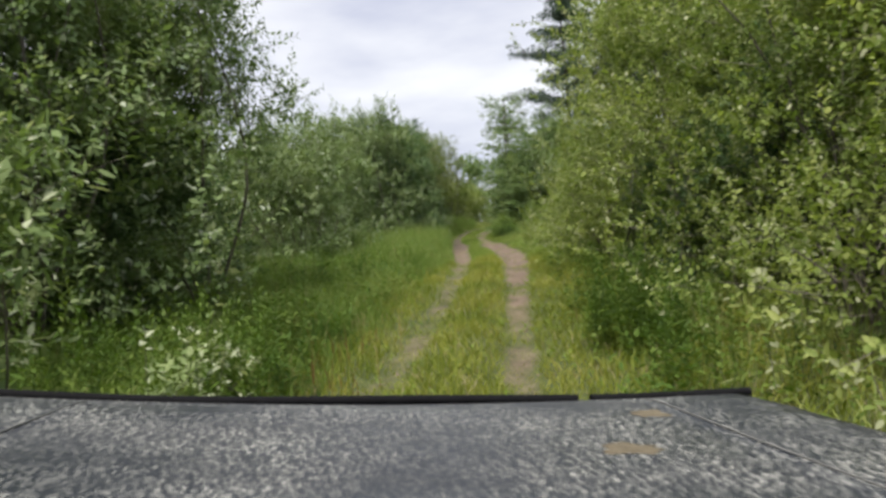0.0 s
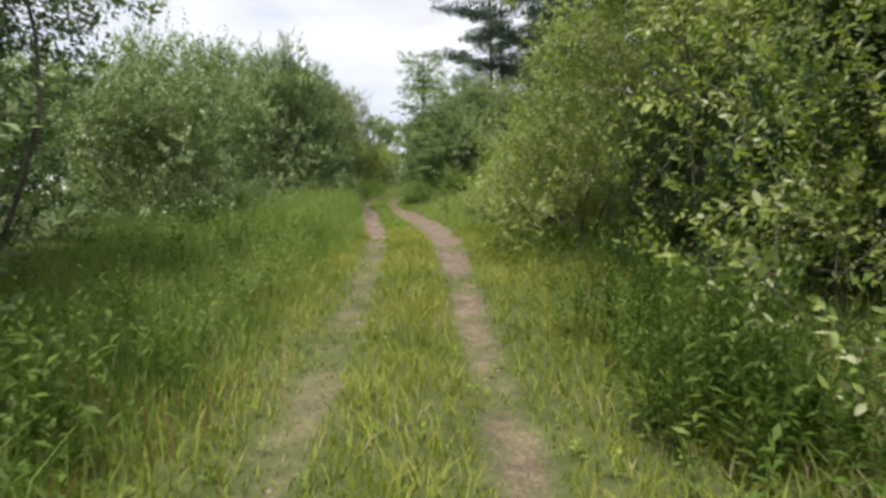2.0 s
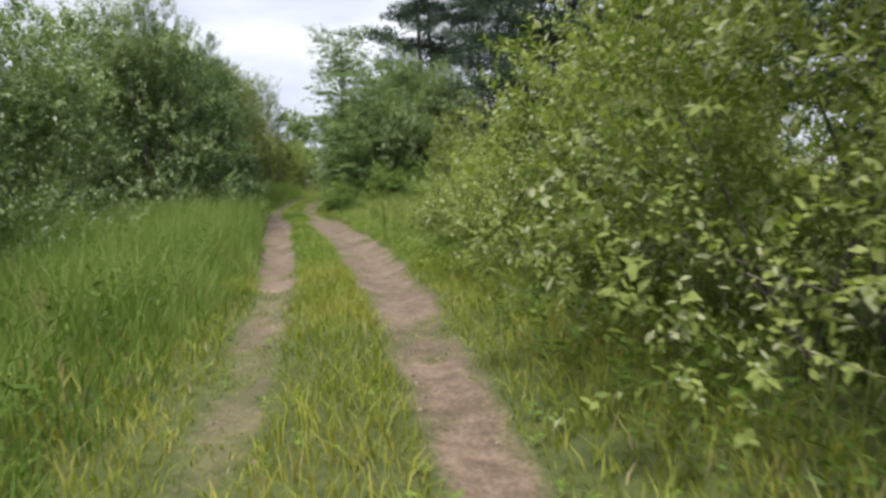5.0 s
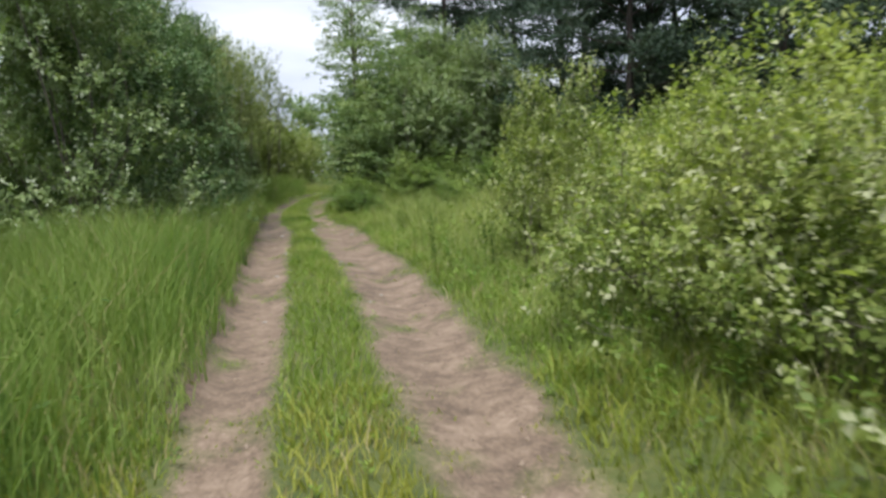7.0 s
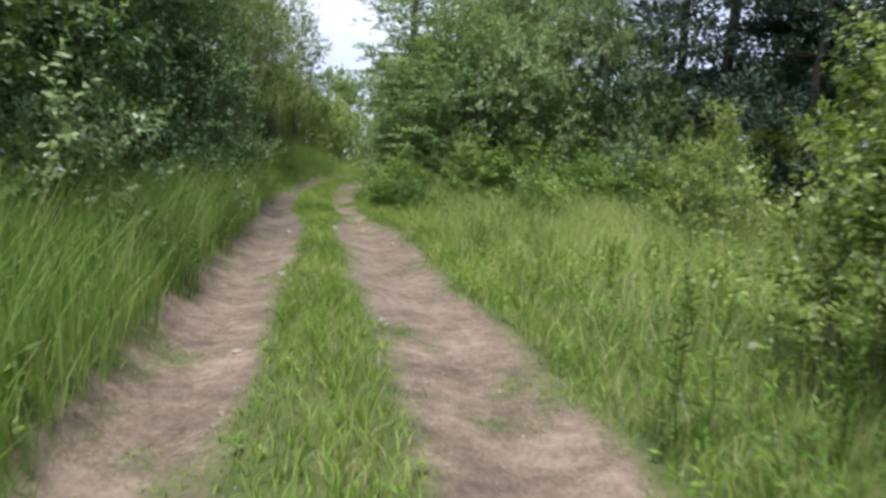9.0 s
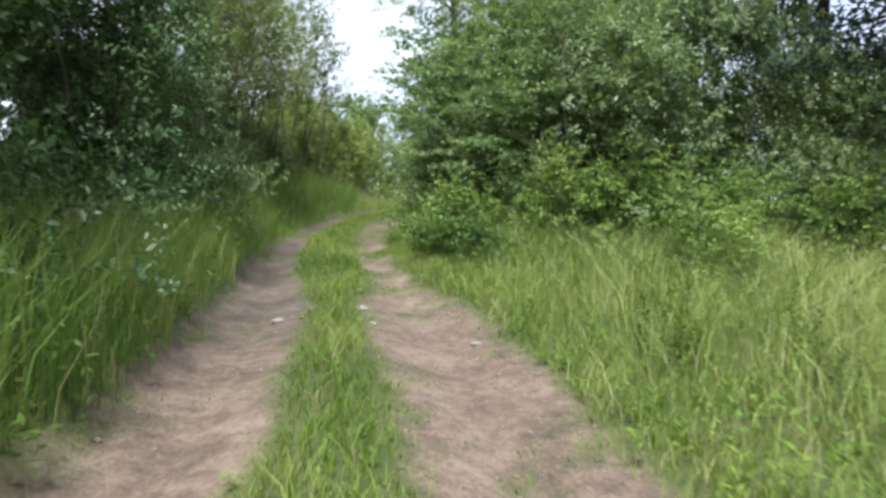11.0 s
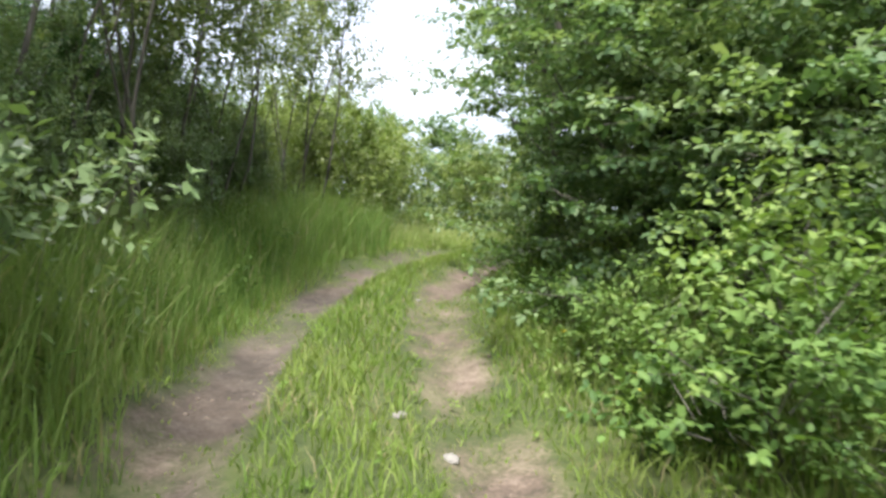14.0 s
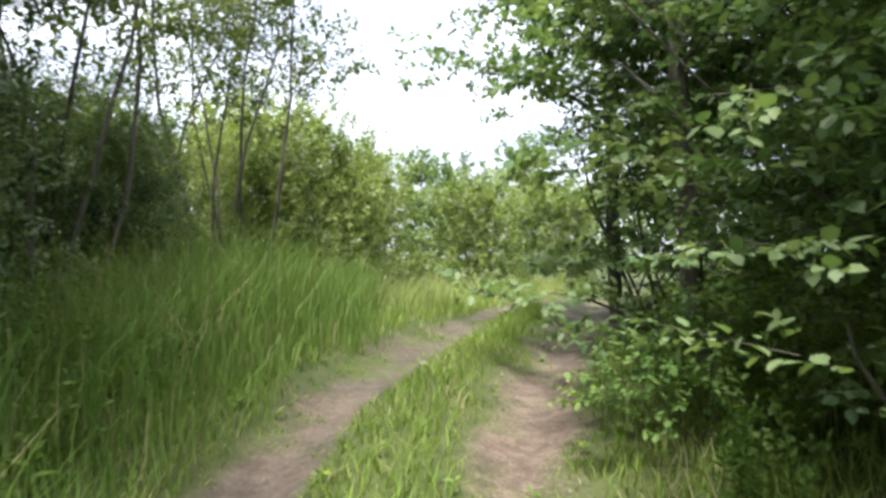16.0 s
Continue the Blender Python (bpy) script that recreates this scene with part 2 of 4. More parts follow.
def leaves(base, way, facing, length, width, rng, rich=True):
    """Folded leaves: from base along way, upper side towards facing."""
    n = len(base)
    way = unit(way)
    side = unit(np.cross(way, facing))
    up = np.cross(side, way)
    L, W = length[:, None], width[:, None]
    fold = rng.uniform(0.05, 0.3, (n, 1)) * W
    droop = rng.uniform(-0.05, 0.22, (n, 1)) * L
    if rich:
        v = [base, base + way * L * .3 - side * W * .8 + up * fold, base + way * L * .68 - side * W * .75 + up * fold - up * droop * .4,
             base + way * L - up * droop, base + way * L * .68 + side * W * .75 + up * fold - up * droop * .4,
             base + way * L * .3 + side * W * .8 + up * fold]
        idx = [[0, 1, 2, 3], [0, 3, 4, 5]]
    else:
        v = [base, base + way * L * .5 - side * W + up * fold, base + way * L - up * droop, base + way * L * .5 + side * W + up * fold]
        idx = [[0, 1, 2, 3]]
    k = len(v)
    verts = np.stack(v, 1).reshape(-1, 3)
    faces = (np.arange(n)[:, None, None] * k + np.array(idx)[None]).reshape(-1, 4)
    return verts, faces


def merge(pieces):
    vs, fs, o = [], [], 0
    for v, f in pieces:
        vs.append(v)
        fs.append(f + o)
        o += len(v)
    return np.concatenate(vs), np.concatenate(fs)


def twigs_in(lobes, count, rng, inner=0.55, low=-0.5, tuft=5):
    """Starts and ways of twigs, gathered in tufts through the outer part of the lobes."""
    lobes = np.asarray(lobes, float)
    area = lobes[:, 3] * lobes[:, 5] + lobes[:, 4] * lobes[:, 5]
    heads = max(4, count // tuft)
    pick = rng.choice(len(lobes), heads, p=area / area.sum())
    d = unit(rng.normal(size=(heads, 3)))
    d[:, 2] = np.where(d[:, 2] < low, -d[:, 2], d[:, 2])
    r = inner + (1.06 - inner) * rng.random(heads) ** 0.6
    wob = 1 + 0.16 * np.sin(d[:, 0] * 5 + pick) * np.cos(d[:, 2] * 6 + 2 * pick) + 0.10 * np.sin(d[:, 1] * 11 + pick * 3)
    p = lobes[pick, :3] + d * lobes[pick, 3:6] * (r * wob)[:, None]
    out = unit(d * lobes[pick, 3:6])
    reach = np.minimum(0.15, 0.28 * lobes[pick, 3:6])
    p = np.repeat(p, tuft, 0) + rng.normal(size=(heads * tuft, 3)) * np.repeat(reach, tuft, 0)
    out = unit(np.repeat(out, tuft, 0) + rng.normal(size=(heads * tuft, 3)) * 0.35)
    keep = p[:, 2] > 0.08
    return p[keep], out[keep]


def leafy(lobes, count, rng, per=11, span=0.34, size=0.065, slim=0.36, rise=0.45, rich=False, inner=0.45, flat=0.0, low=-0.5):
    p, out = twigs_in(lobes, count, rng, inner, low)
    n = len(p)
    way = unit(out * 0.8 + np.array([0, 0, rise]) + rng.normal(size=(n, 3)) * 0.45)
    way[:, 2] *= 1 - flat
    way = unit(way)
    span_n = span * rng.uniform(0.6, 1.4, n)
    side = unit(np.cross(way, rng.normal(size=(n, 3))))
    k = np.arange(per)
    along = (k + 0.5) / per
    base = p[:, None] + way[:, None] * (along[None, :, None] * span_n[:, None, None])
    ang = k * 2.4
    other = np.cross(way, side)
    spread = np.cos(ang)[None, :, None] * side[:, None] + np.sin(ang)[None, :, None] * other[:, None]
    lw = unit(way[:, None] * 0.55 + spread * 0.85 + rng.normal(size=(n, per, 3)) * 0.25)
    lw[..., 2] = lw[..., 2] * (1 - flat * .5) - 0.12
    face = np.array([0, 0, 1.0]) + out[:, None] * 0.75 * (1 - flat) + rng.normal(size=(n, per, 3)) * (0.45 - 0.25 * flat)
    length = size * rng.uniform(0.6, 1.3, (n, per)) * (0.75 + 0.5 * np.sin(np.pi * along))[None]
    lv = leaves(base.reshape(-1, 3), lw.reshape(-1, 3), face.reshape(-1, 3), length.ravel(), length.ravel() * slim * rng.uniform(.8, 1.2, n * per), rng, rich)
    # the twigs themselves, three-sided
    tip = p + way * span_n[:, None]
    start = p - out * 0.12
    ring = np.stack([side, -0.5 * side + 0.87 * other, -0.5 * side - 0.87 * other], 1) * 0.0035
    start, tip, ring = start[::3], tip[::3], ring[::3]
    n = len(start)
    tv = np.concatenate([start[:, None] + ring, tip[:, None] + ring * 0.4], 1).reshape(-1, 3)
    tf = (np.arange(n)[:, None, None] * 6 + np.array([[0, 1, 4, 3], [1, 2, 5, 4], [2, 0, 3, 5]])[None]).reshape(-1, 4)
    return lv, (tv, tf)


def stem_path(a, b, rng, bend=0.25, n=8):
    a, b = np.asarray(a, float), np.asarray(b, float)
    t = np.linspace(0, 1, n)[:, None]
    p = a + (b - a) * t
    p[:, 2] = a[2] + (b[2] - a[2]) * t[:, 0] ** 0.8
    sway = rng.normal(size=3) * bend * np.linalg.norm(b - a) * 0.3
    return p + np.sin(np.pi * t) * sway + rng.normal(size=(n, 3)) * 0.02 * (t > 0)


def tier_lobes(rng, radius, height, n=44, low=0.1):
    """Flat leafy sprays in tiers round the stems, drooping outwards."""
    out = []
    for i in range(n):
        f = low + (1.0 - low) * (i + rng.random()) / n
        edge = radius * (1.05 - 0.75 * abs(f - 0.45) ** 1.3)
        a, r = i * 2.4 + rng.normal() * 0.3, edge * rng.uniform(0.45, 1.08)
        w = rng.uniform(0.32, 0.58)
        out.append((r * np.cos(a), r * np.sin(a), height * f - 0.16 * r + 0.1, w, w, 0.10))
    out.append((0, 0, height * 0.55, radius * .42, radius * .42, height * 0.38))
    return out


def shrub_lobes(rng, radius, height, n=9, skirt=True):
    out = []
    for i in range(2 * n):
        a, z = rng.uniform(0, 2 * np.pi), height * rng.uniform(0.2 if skirt else 0.42, 0.95)
        r = radius * rng.uniform(0.55, 1.0) * (1.08 - 0.6 * z / height)
        s = radius * rng.uniform(0.17, 0.3)
        out.append((r * np.cos(a), r * np.sin(a), z, s * rng.uniform(.8, 1.2), s * rng.uniform(.8, 1.2), s * rng.uniform(0.8, 1.5)))
    for i in range(n):
        a, r = rng.uniform(0, 2 * np.pi), radius * rng.uniform(0.25, 0.72)
        z = height * rng.uniform(0.22 if skirt else 0.45, 0.8)
        s = radius * rng.uniform(0.36, 0.6) * (1.1 - 0.35 * z / height)
        out.append((r * np.cos(a) * (1.1 - 0.5 * z / height), r * np.sin(a) * (1.1 - 0.5 * z / height), z, s, s, s * rng.uniform(0.8, 1.15)))
    if skirt:
        for i in range(7):
            a = i * 0.9 + rng.uniform(0, 0.5)
            s = radius * rng.uniform(0.3, 0.44)
            out.append((radius * .72 * np.cos(a), radius * .72 * np.sin(a), s * rng.uniform(.6, 1.0), s, s, s))
        for i in range(7):
            a, r = rng.uniform(0, 2 * np.pi), radius * rng.uniform(0, 0.6)
            out.append((r * np.cos(a), r * np.sin(a), height * rng.uniform(0.8, 1.0) - 0.35 * r, 0.2, 0.2, rng.uniform(.3, .6)))
    out.append((0, 0, height * 0.78, radius * .5, radius * .5, height * 0.22))
    out.append((rng.normal() * .2, rng.normal() * .2, height * 0.5, radius * .62, radius * .62, height * 0.33))
    return out


def shrub(name, label, category, seed, radius, height, mat, twig_n=800, stems=7, at=(0, 0, 0), group="", skirt=True, **kw):
    rng = np.random.default_rng(seed)
    tiers = kw.pop("tiers", 0)
    lobes = tier_lobes(rng, radius, height, tiers, 0.12 if skirt else 0.4) if tiers else shrub_lobes(rng, radius, height, 9, skirt)
    ob = thing(name, label, category, at, group)
    lv, tw = leafy(lobes, twig_n, rng, **kw)
    core = dict(kw, size=kw["size"] * 1.2, rich=False, inner=0.05)
    small = [(*c[:3], c[3] * .55, c[4] * .55, c[5] * .55) for c in lobes]
    lc, _ = leafy(small, max(8, twig_n // 7), rng, **core)
    part_mesh("crown", mesh_from("crown", *merge([lv, lc]), mat), ob)
    part_mesh("branchwork", mesh_from("branchwork", *tw, MAT_BARK), ob, "thin grey-brown twigs", "stuff")
    for i in range(stems):
        lob = lobes[i % len(lobes)]
        a = rng.uniform(0, 2 * np.pi)
        foot = 0.22 if skirt else 0.4
        path = stem_path((foot * np.cos(a), foot * np.sin(a), -0.1), (lob[0], lob[1], lob[2] + lob[5] * 0.5), rng)
        r0 = rng.uniform(0.013, 0.026) * (height / 4) ** 0.5
        part_mesh("stem", mesh_from("stem", *tube(path, np.linspace(r0, r0 * 0.25, len(path)), 6), MAT_BARK, True), ob)
    return ob


# ---- ground ----
MID_Y = np.array([-40, -10, 5, 9, 12, 18, 21, 26.5, 31, 36, 38, 40, 44, 46.5, 50.0, 54.0, 58, 63, 75, 120.0])
MID_X = np.array([-1.5, -0.6, -0.33, -0.05, 0.13, 0.37, 0.4, 0.39, 0.22, 0.1, -0.06, -0.2, -0.12, 0.35, 1.75, 3.4, 5.5, 9.0, 20, 70.0])
HALF = np.array([.62, .62, .62, .58, .58, .66, .76, .9, .92, .86, .83, .8, .72, .7, .72, .75, .75, .75, .75, .75])
BARE_L = np.array([.3, .3, .4, .44, .44, .62, 1.0, 1.0, 1.0, 1.05, 1.0, 1.0, .85, .95, .95, .8, .7, .6, .5, .5])
BARE_R = np.array([.48, .48, .5, .58, .74, .95, 1.0, 1.0, 1.0, .98, .78, .75, .7, .85, .95, .8, .7, .6, .5, .5])
WIDE_L = np.array([.2, .2, .2, .2, .2, .24, .27, .34, .42, .49, .36, .28, .26, .3, .33, .35, .35, .35, .35, .35])
WIDE_R = np.array([.18, .18, .18, .18, .2, .36, .48, .54, .58, .66, .34, .32, .36, .4, .42, .4, .4, .4, .4, .4])
LIE_Y = np.arange(0, 72, 4.0)
LIE_Z = np.array([0.00, -0.02, 0.03, 0.22, 0.28, 0.15, 0.04, -0.00, -0.05, 0.00, 0.14, 0.32, 0.57, 0.63, 0.55, 0.42, 0.31, 0.21])


def smooth_interp(x, xs, ys):
    """Interpolation with eased tangents."""
    m = np.gradient(ys, xs)
    i = np.clip(np.searchsorted(xs, x) - 1, 0, len(xs) - 2)
    h = xs[i + 1] - xs[i]
    t = np.clip((x - xs[i]) / h, 0, 1)
    return ((2 * t**3 - 3 * t**2 + 1) * ys[i] + (t**3 - 2 * t**2 + t) * h * m[i] + (-2 * t**3 + 3 * t**2) * ys[i + 1] + (t**3 - t**2) * h * m[i + 1])


ROAD_Y = np.linspace(-40, 120, 1300)
ROAD_X = smooth_interp(ROAD_Y, MID_Y, MID_X)
ROAD_W = np.stack([np.gradient(ROAD_X), np.gradient(ROAD_Y)], -1)
ROAD_W /= np.linalg.norm(ROAD_W, axis=1, keepdims=True)


def wave(x, y, s, seed=0):
    """Cheap smooth noise, about -1 to 1."""
    a = seed * 1.7
    return (np.sin(x * s * 1.3 + y * s * 0.7 + a) + np.sin(-x * s * 0.8 + y * s * 1.6 + 2.1 * a + 1) + np.sin(x * s * 2.3 - y * s * 1.1 + 3 * a)
            + 0.6 * np.sin(x * s * 3.7 + y * s * 4.1 + a * 5)) / 3.6


def lane(x, y):
    """Offset to the right of the lane's middle, and the place along it (its y)."""
    x, y = np.asarray(x, float), np.asarray(y, float)
    d, s = np.empty(x.shape), np.empty(x.shape)
    for i in range(0, len(x), 4000):
        k = slice(i, i + 4000)
        dx, dy = x[k, None] - ROAD_X[None, ::3], y[k, None] - ROAD_Y[None, ::3]
        j = 3 * np.argmin(dx**2 + dy**2, 1)
        d[k] = (x[k] - ROAD_X[j]) * ROAD_W[j, 1] - (y[k] - ROAD_Y[j]) * ROAD_W[j, 0]
        s[k] = ROAD_Y[j]
    return d, s


def soil_at(x, y, d, s):
    half, bl, br = np.interp(s, MID_Y, HALF), np.interp(s, MID_Y, BARE_L), np.interp(s, MID_Y, BARE_R)
    left = np.exp(-((d + half) / np.interp(s, MID_Y, WIDE_L)) ** 4 * 0.7) * bl
    face = np.exp(-((d + half + 0.95 * np.interp(s, MID_Y, WIDE_L) + 0.05) / 0.10) ** 2) * np.clip((bl - 0.85) * 7, 0, 1)
    left = np.maximum(left, 0.85 * face)
    right = np.exp(-((d - half) / np.interp(s, MID_Y, WIDE_R)) ** 4 * 0.7) * br
    # Grass creeps back over the track in patches towards the bend.
    grown = np.clip((s - 35) / 4, 0, 1)
    right = right * (1 - 0.52 * grown * np.clip(0.3 + wave(x, y, 3.1, 17), 0, 1))
    left = left * (1 - 0.5 * grown * np.clip((s - 41) / 3, 0, 1) * np.clip(0.2 + wave(x, y, 2.7, 21), 0, 1))
    return np.clip((left + right) * (0.84 + 0.42 * wave(x, y, 2.1, 3) + 0.25 * wave(x, y, 7, 5)), 0, 1)


def damp_at(x, y, d, s):
    """Mud that stays wet in the deep left track."""
    wet = np.clip((s - 33) / 4, 0, 1) * np.clip((56 - s) / 5, 0, 1)
    return np.where(d < 0, wet * np.clip(0.8 + 0.45 * wave(x, y, 1.3, 23) + 0.25 * wave(x, y, 5, 25), 0, 1), 0)


def height_at(x, y, d, s):
    half, bare = np.interp(s, MID_Y, HALF), np.interp(s, MID_Y, BARE_L)
    lie = smooth_interp(np.clip(y, 0, 68), LIE_Y, LIE_Z)
    a = np.abs(d)
    rut = -np.exp(-((a - half) / 0.28) ** 2) * (0.03 + 0.05 * bare)
    hump = np.exp(-(d / 0.35) ** 2) * 0.05
    verge = np.clip((a - 1.25) / 1.2, 0, 1) * 0.10 * (1 + 0.5 * wave(x, y, 0.7, 9))
    bank = np.where(d < 0, np.clip((a - half - np.interp(s, MID_Y, WIDE_L) * 0.95) / 0.17, 0, 1) * 0.18 * np.clip((bare - 0.85) * 7, 0, 1), 0)
    far = np.clip((a - 8) / 40, 0, 1) * 1.0 * wave(x, y, 0.06, 2)
    rough = 0.014 * wave(x, y, 2.3, 1) + 0.003 * wave(x, y, 13, 4)
    return lie + rut + hump + verge + bank + far + rough


def spaced(a, b, step, reach, grow=1.22):
    core = list(np.arange(a, b, step))
    lo, hi, s = [], [], step
    v = a
    while v > a - reach:
        s *= grow
        v -= s
        lo.append(v)
    v, s = core[-1], step
    while v < b + reach:
        s *= grow
        v += s
        hi.append(v)
    return np.array(lo[::-1] + core + hi)


def build_ground():
    gx, gy = spaced(-3.0, 5.0, 0.11, 400), spaced(-2.0, 60.0, 0.17, 500)
    X, Y = np.meshgrid(gx, gy, indexing="ij")
    x, y = X.ravel(), Y.ravel()
    d, s = lane(x, y)
    z = height_at(x, y, d, s)
    ny = len(gy)
    i, j = np.meshgrid(np.arange(len(gx) - 1), np.arange(ny - 1), indexing="ij")
    f = np.stack([i * ny + j, (i + 1) * ny + j, (i + 1) * ny + j + 1, i * ny + j + 1], -1).reshape(-1, 4)
    me = mesh_from("ground", np.stack([x, y, z], -1), f, MAT_EARTH, True)
    me.attributes.new("soil", "FLOAT", "POINT").data.foreach_set("value", soil_at(x, y, d, s).astype(np.float32))
    me.attributes.new("damp", "FLOAT", "POINT").data.foreach_set("value", damp_at(x, y, d, s).astype(np.float32))
    tagged(new("ground", me), "grassy ground with two bare earth wheel tracks", "ground", kind="structure")


build_ground()


def z_at(x, y):
    d, s = lane(np.array([x]), np.array([y]))
    return float(height_at(np.array([x]), np.array([y]), d, s)[0])


# ---- grass ----
def grass(name, label, seed, n, xr, yr, keep, tall, wide, mat, lean=0.35):
    """Bent blades of three faces' length over a stretch of ground; keep(d, s, soil, rng) gives the chance, tall(d, s) the height."""
    rng = np.random.default_rng(seed)
    x, y = rng.uniform(*xr, n), rng.uniform(*yr, n)
    d, s = lane(x, y)
    ok = rng.random(n) < keep(x, y, d, s, soil_at(x, y, d, s))
    x, y, d, s = x[ok], y[ok], d[ok], s[ok]
    z = height_at(x, y, d, s) - 0.01
    n = len(x)
    h = tall(x, y, d, s) * rng.uniform(0.55, 1.25, n)
    w = wide * rng.uniform(0.6, 1.3, n)
    a = rng.uniform(0, 2 * np.pi, n)
    side = np.stack([np.cos(a), np.sin(a), 0 * a], -1)
    b = rng.uniform(0, 2 * np.pi, n)
    bend = np.stack([np.cos(b), np.sin(b), 0 * b], -1) * (lean * rng.uniform(0.1, 1.3, n) * h)[:, None]
    p = np.stack([x, y, z], -1)
    up = np.array([0, 0, 1.0]) * h[:, None]
    W = side * w[:, None] / 2
    m1, m2 = p + up * 0.5 + bend * 0.22, p + up * 0.95 + bend
    v = np.stack([p - W, p + W, m1 + W * 0.85, m1 - W * 0.85, m2], 1).reshape(-1, 3)
    f = (np.arange(n)[:, None, None] * 5 + np.array([[0, 1, 2], [0, 2, 3], [3, 2, 4]])[None]).reshape(-1, 3)
    tagged(new(name, mesh_from(name, v, f, mat)), label, "grass", kind="stuff")


for mat_s, label_s, seed_s, n_s, y0, y1 in ((MAT_GRASS, "short yellow-green grass along the lane", 1, 66000, -1, 20.5), (MAT_LANE, "short green grass between the bare wheel tracks", 10, 124000, 19.5, 62)):
    grass("short_grass", label_s, seed_s, n_s, (-2.1, 3.0), (y0, y1),
          lambda x, y, d, s, q: np.clip(1.15 - 1.6 * q, 0.012, 1) * np.where(np.abs(d) < 1.9, 1, 0.5),
          lambda x, y, d, s: (0.07 + 0.05 * (1 + wave(x, y, 1.5, 2)) + 0.05 * np.exp(-(d / 0.3) ** 2) + 0.10 * np.clip(np.abs(d) - 1.0, 0, 1))
          * np.clip(1.1 - 1.8 * soil_at(x, y, d, s), 0.3, 1), 0.0105, mat_s, 0.9)


def bank_edge(s):
    """How far left of the lane's middle the tall grass begins: past the worn bank where the track is bare."""
    worn = np.clip((np.interp(s, MID_Y, BARE_L) - 0.7) / 0.3, 0, 1)
    return 1.08 + worn * (np.interp(s, MID_Y, HALF) + 0.95 * np.interp(s, MID_Y, WIDE_L) + 0.06 - 1.08)


def tall_left(x, y, d, s):
    return (0.5 + 0.12 * np.clip((9 - s) / 3, 0, 1) + 0.62 * np.clip((s - 12) / 10, 0, 1) * np.clip((62 - s) / 14, .3, 1)) * (0.8 + 0.3 * wave(x, y, 1.1, 6)) * np.clip((-d - 0.9) / 0.7, 0.3, 1)


grass("tall_grass", "tall green grass beside the wheel track", 2, 145000, (-5.0, 0.2), (1, 58),
      lambda x, y, d, s, q: np.where(d < -bank_edge(s) - 0.13 * wave(x, y, 2.5, 8), np.clip(1.2 + (d + 1.2) * 0.16, 0.3, 1), 0), tall_left, 0.0095, MAT_TALL, 0.55)
grass("bank_grass", "tall sunlit grass on the bank beyond the bend", 12, 26000, (0.2, 9.0), (45.5, 64),
      lambda x, y, d, s, q: np.where((d < -1.0 - 0.12 * wave(x, y, 2.5, 8)) & (d > -5.5), 1, 0), lambda x, y, d, s: 0.55 * (0.85 + 0.35 * wave(x, y, 1.1, 6)) * np.clip((-d - 0.8) / 0.9, 0.3, 1), 0.013, MAT_MEADOW, 0.7)
grass("meadow_grass", "knee-high flowering meadow grass", 3, 72000, (1.0, 8.0), (1, 62),
      lambda x, y, d, s, q: np.where(d > 1.5 + 0.2 * wave(x, y, 2.0, 7), np.where((s > 22) | ((d < 3) & (s > 14)), 1, 0.45), 0),
      lambda x, y, d, s: (0.22 + 0.22 * np.clip((d - 1.4) / 1.5, 0, 1) + 0.48 * np.clip((d - 1.9) / 1.2, 0, 1) * np.clip((s - 28) / 5, 0, 1)) * (0.85 + 0.3 * wave(x, y, 1.3, 6)), 0.010, MAT_MEADOW, 0.75)

MAT_SORREL = leaf_material("sorrel stalk", (0.14, 0.075, 0.035), (0.23, 0.13, 0.06), (0.32, 0.21, 0.1), None, 0, 0.6, 0.25)
MAT_STRAW = leaf_material("seed stalk", (0.22, 0.19, 0.09), (0.33, 0.29, 0.14), (0.45, 0.40, 0.22), None, 0, 0.6, 0.25)
grass("sorrel", "reddish sorrel stalks in the verge", 4, 420, (-2.4, -0.85), (5.2, 8.6), lambda x, y, d, s, q: np.clip(0.3 + 0.9 * wave(x, y, 1.9, 2) - 0.25 * np.abs(y - 6.9) - 0.4 * np.abs(x + 1.45), 0, 1), lambda x, y, d, s: np.full(len(x), 0.42), 0.012, MAT_SORREL, 0.3)
grass("seed_stalks", "pale seed stalks among the tall grass", 5, 9000, (-4.5, 5.5), (3, 55),
      lambda x, y, d, s, q: np.where((d < -1.2) | (d > 1.8), 0.35 + 0.35 * wave(x, y, 1.7, 11), 0), lambda x, y, d, s: np.where(d < 0, 1.2 * tall_left(x, y, d, s), 0.5), 0.0055, MAT_STRAW, 0.25)



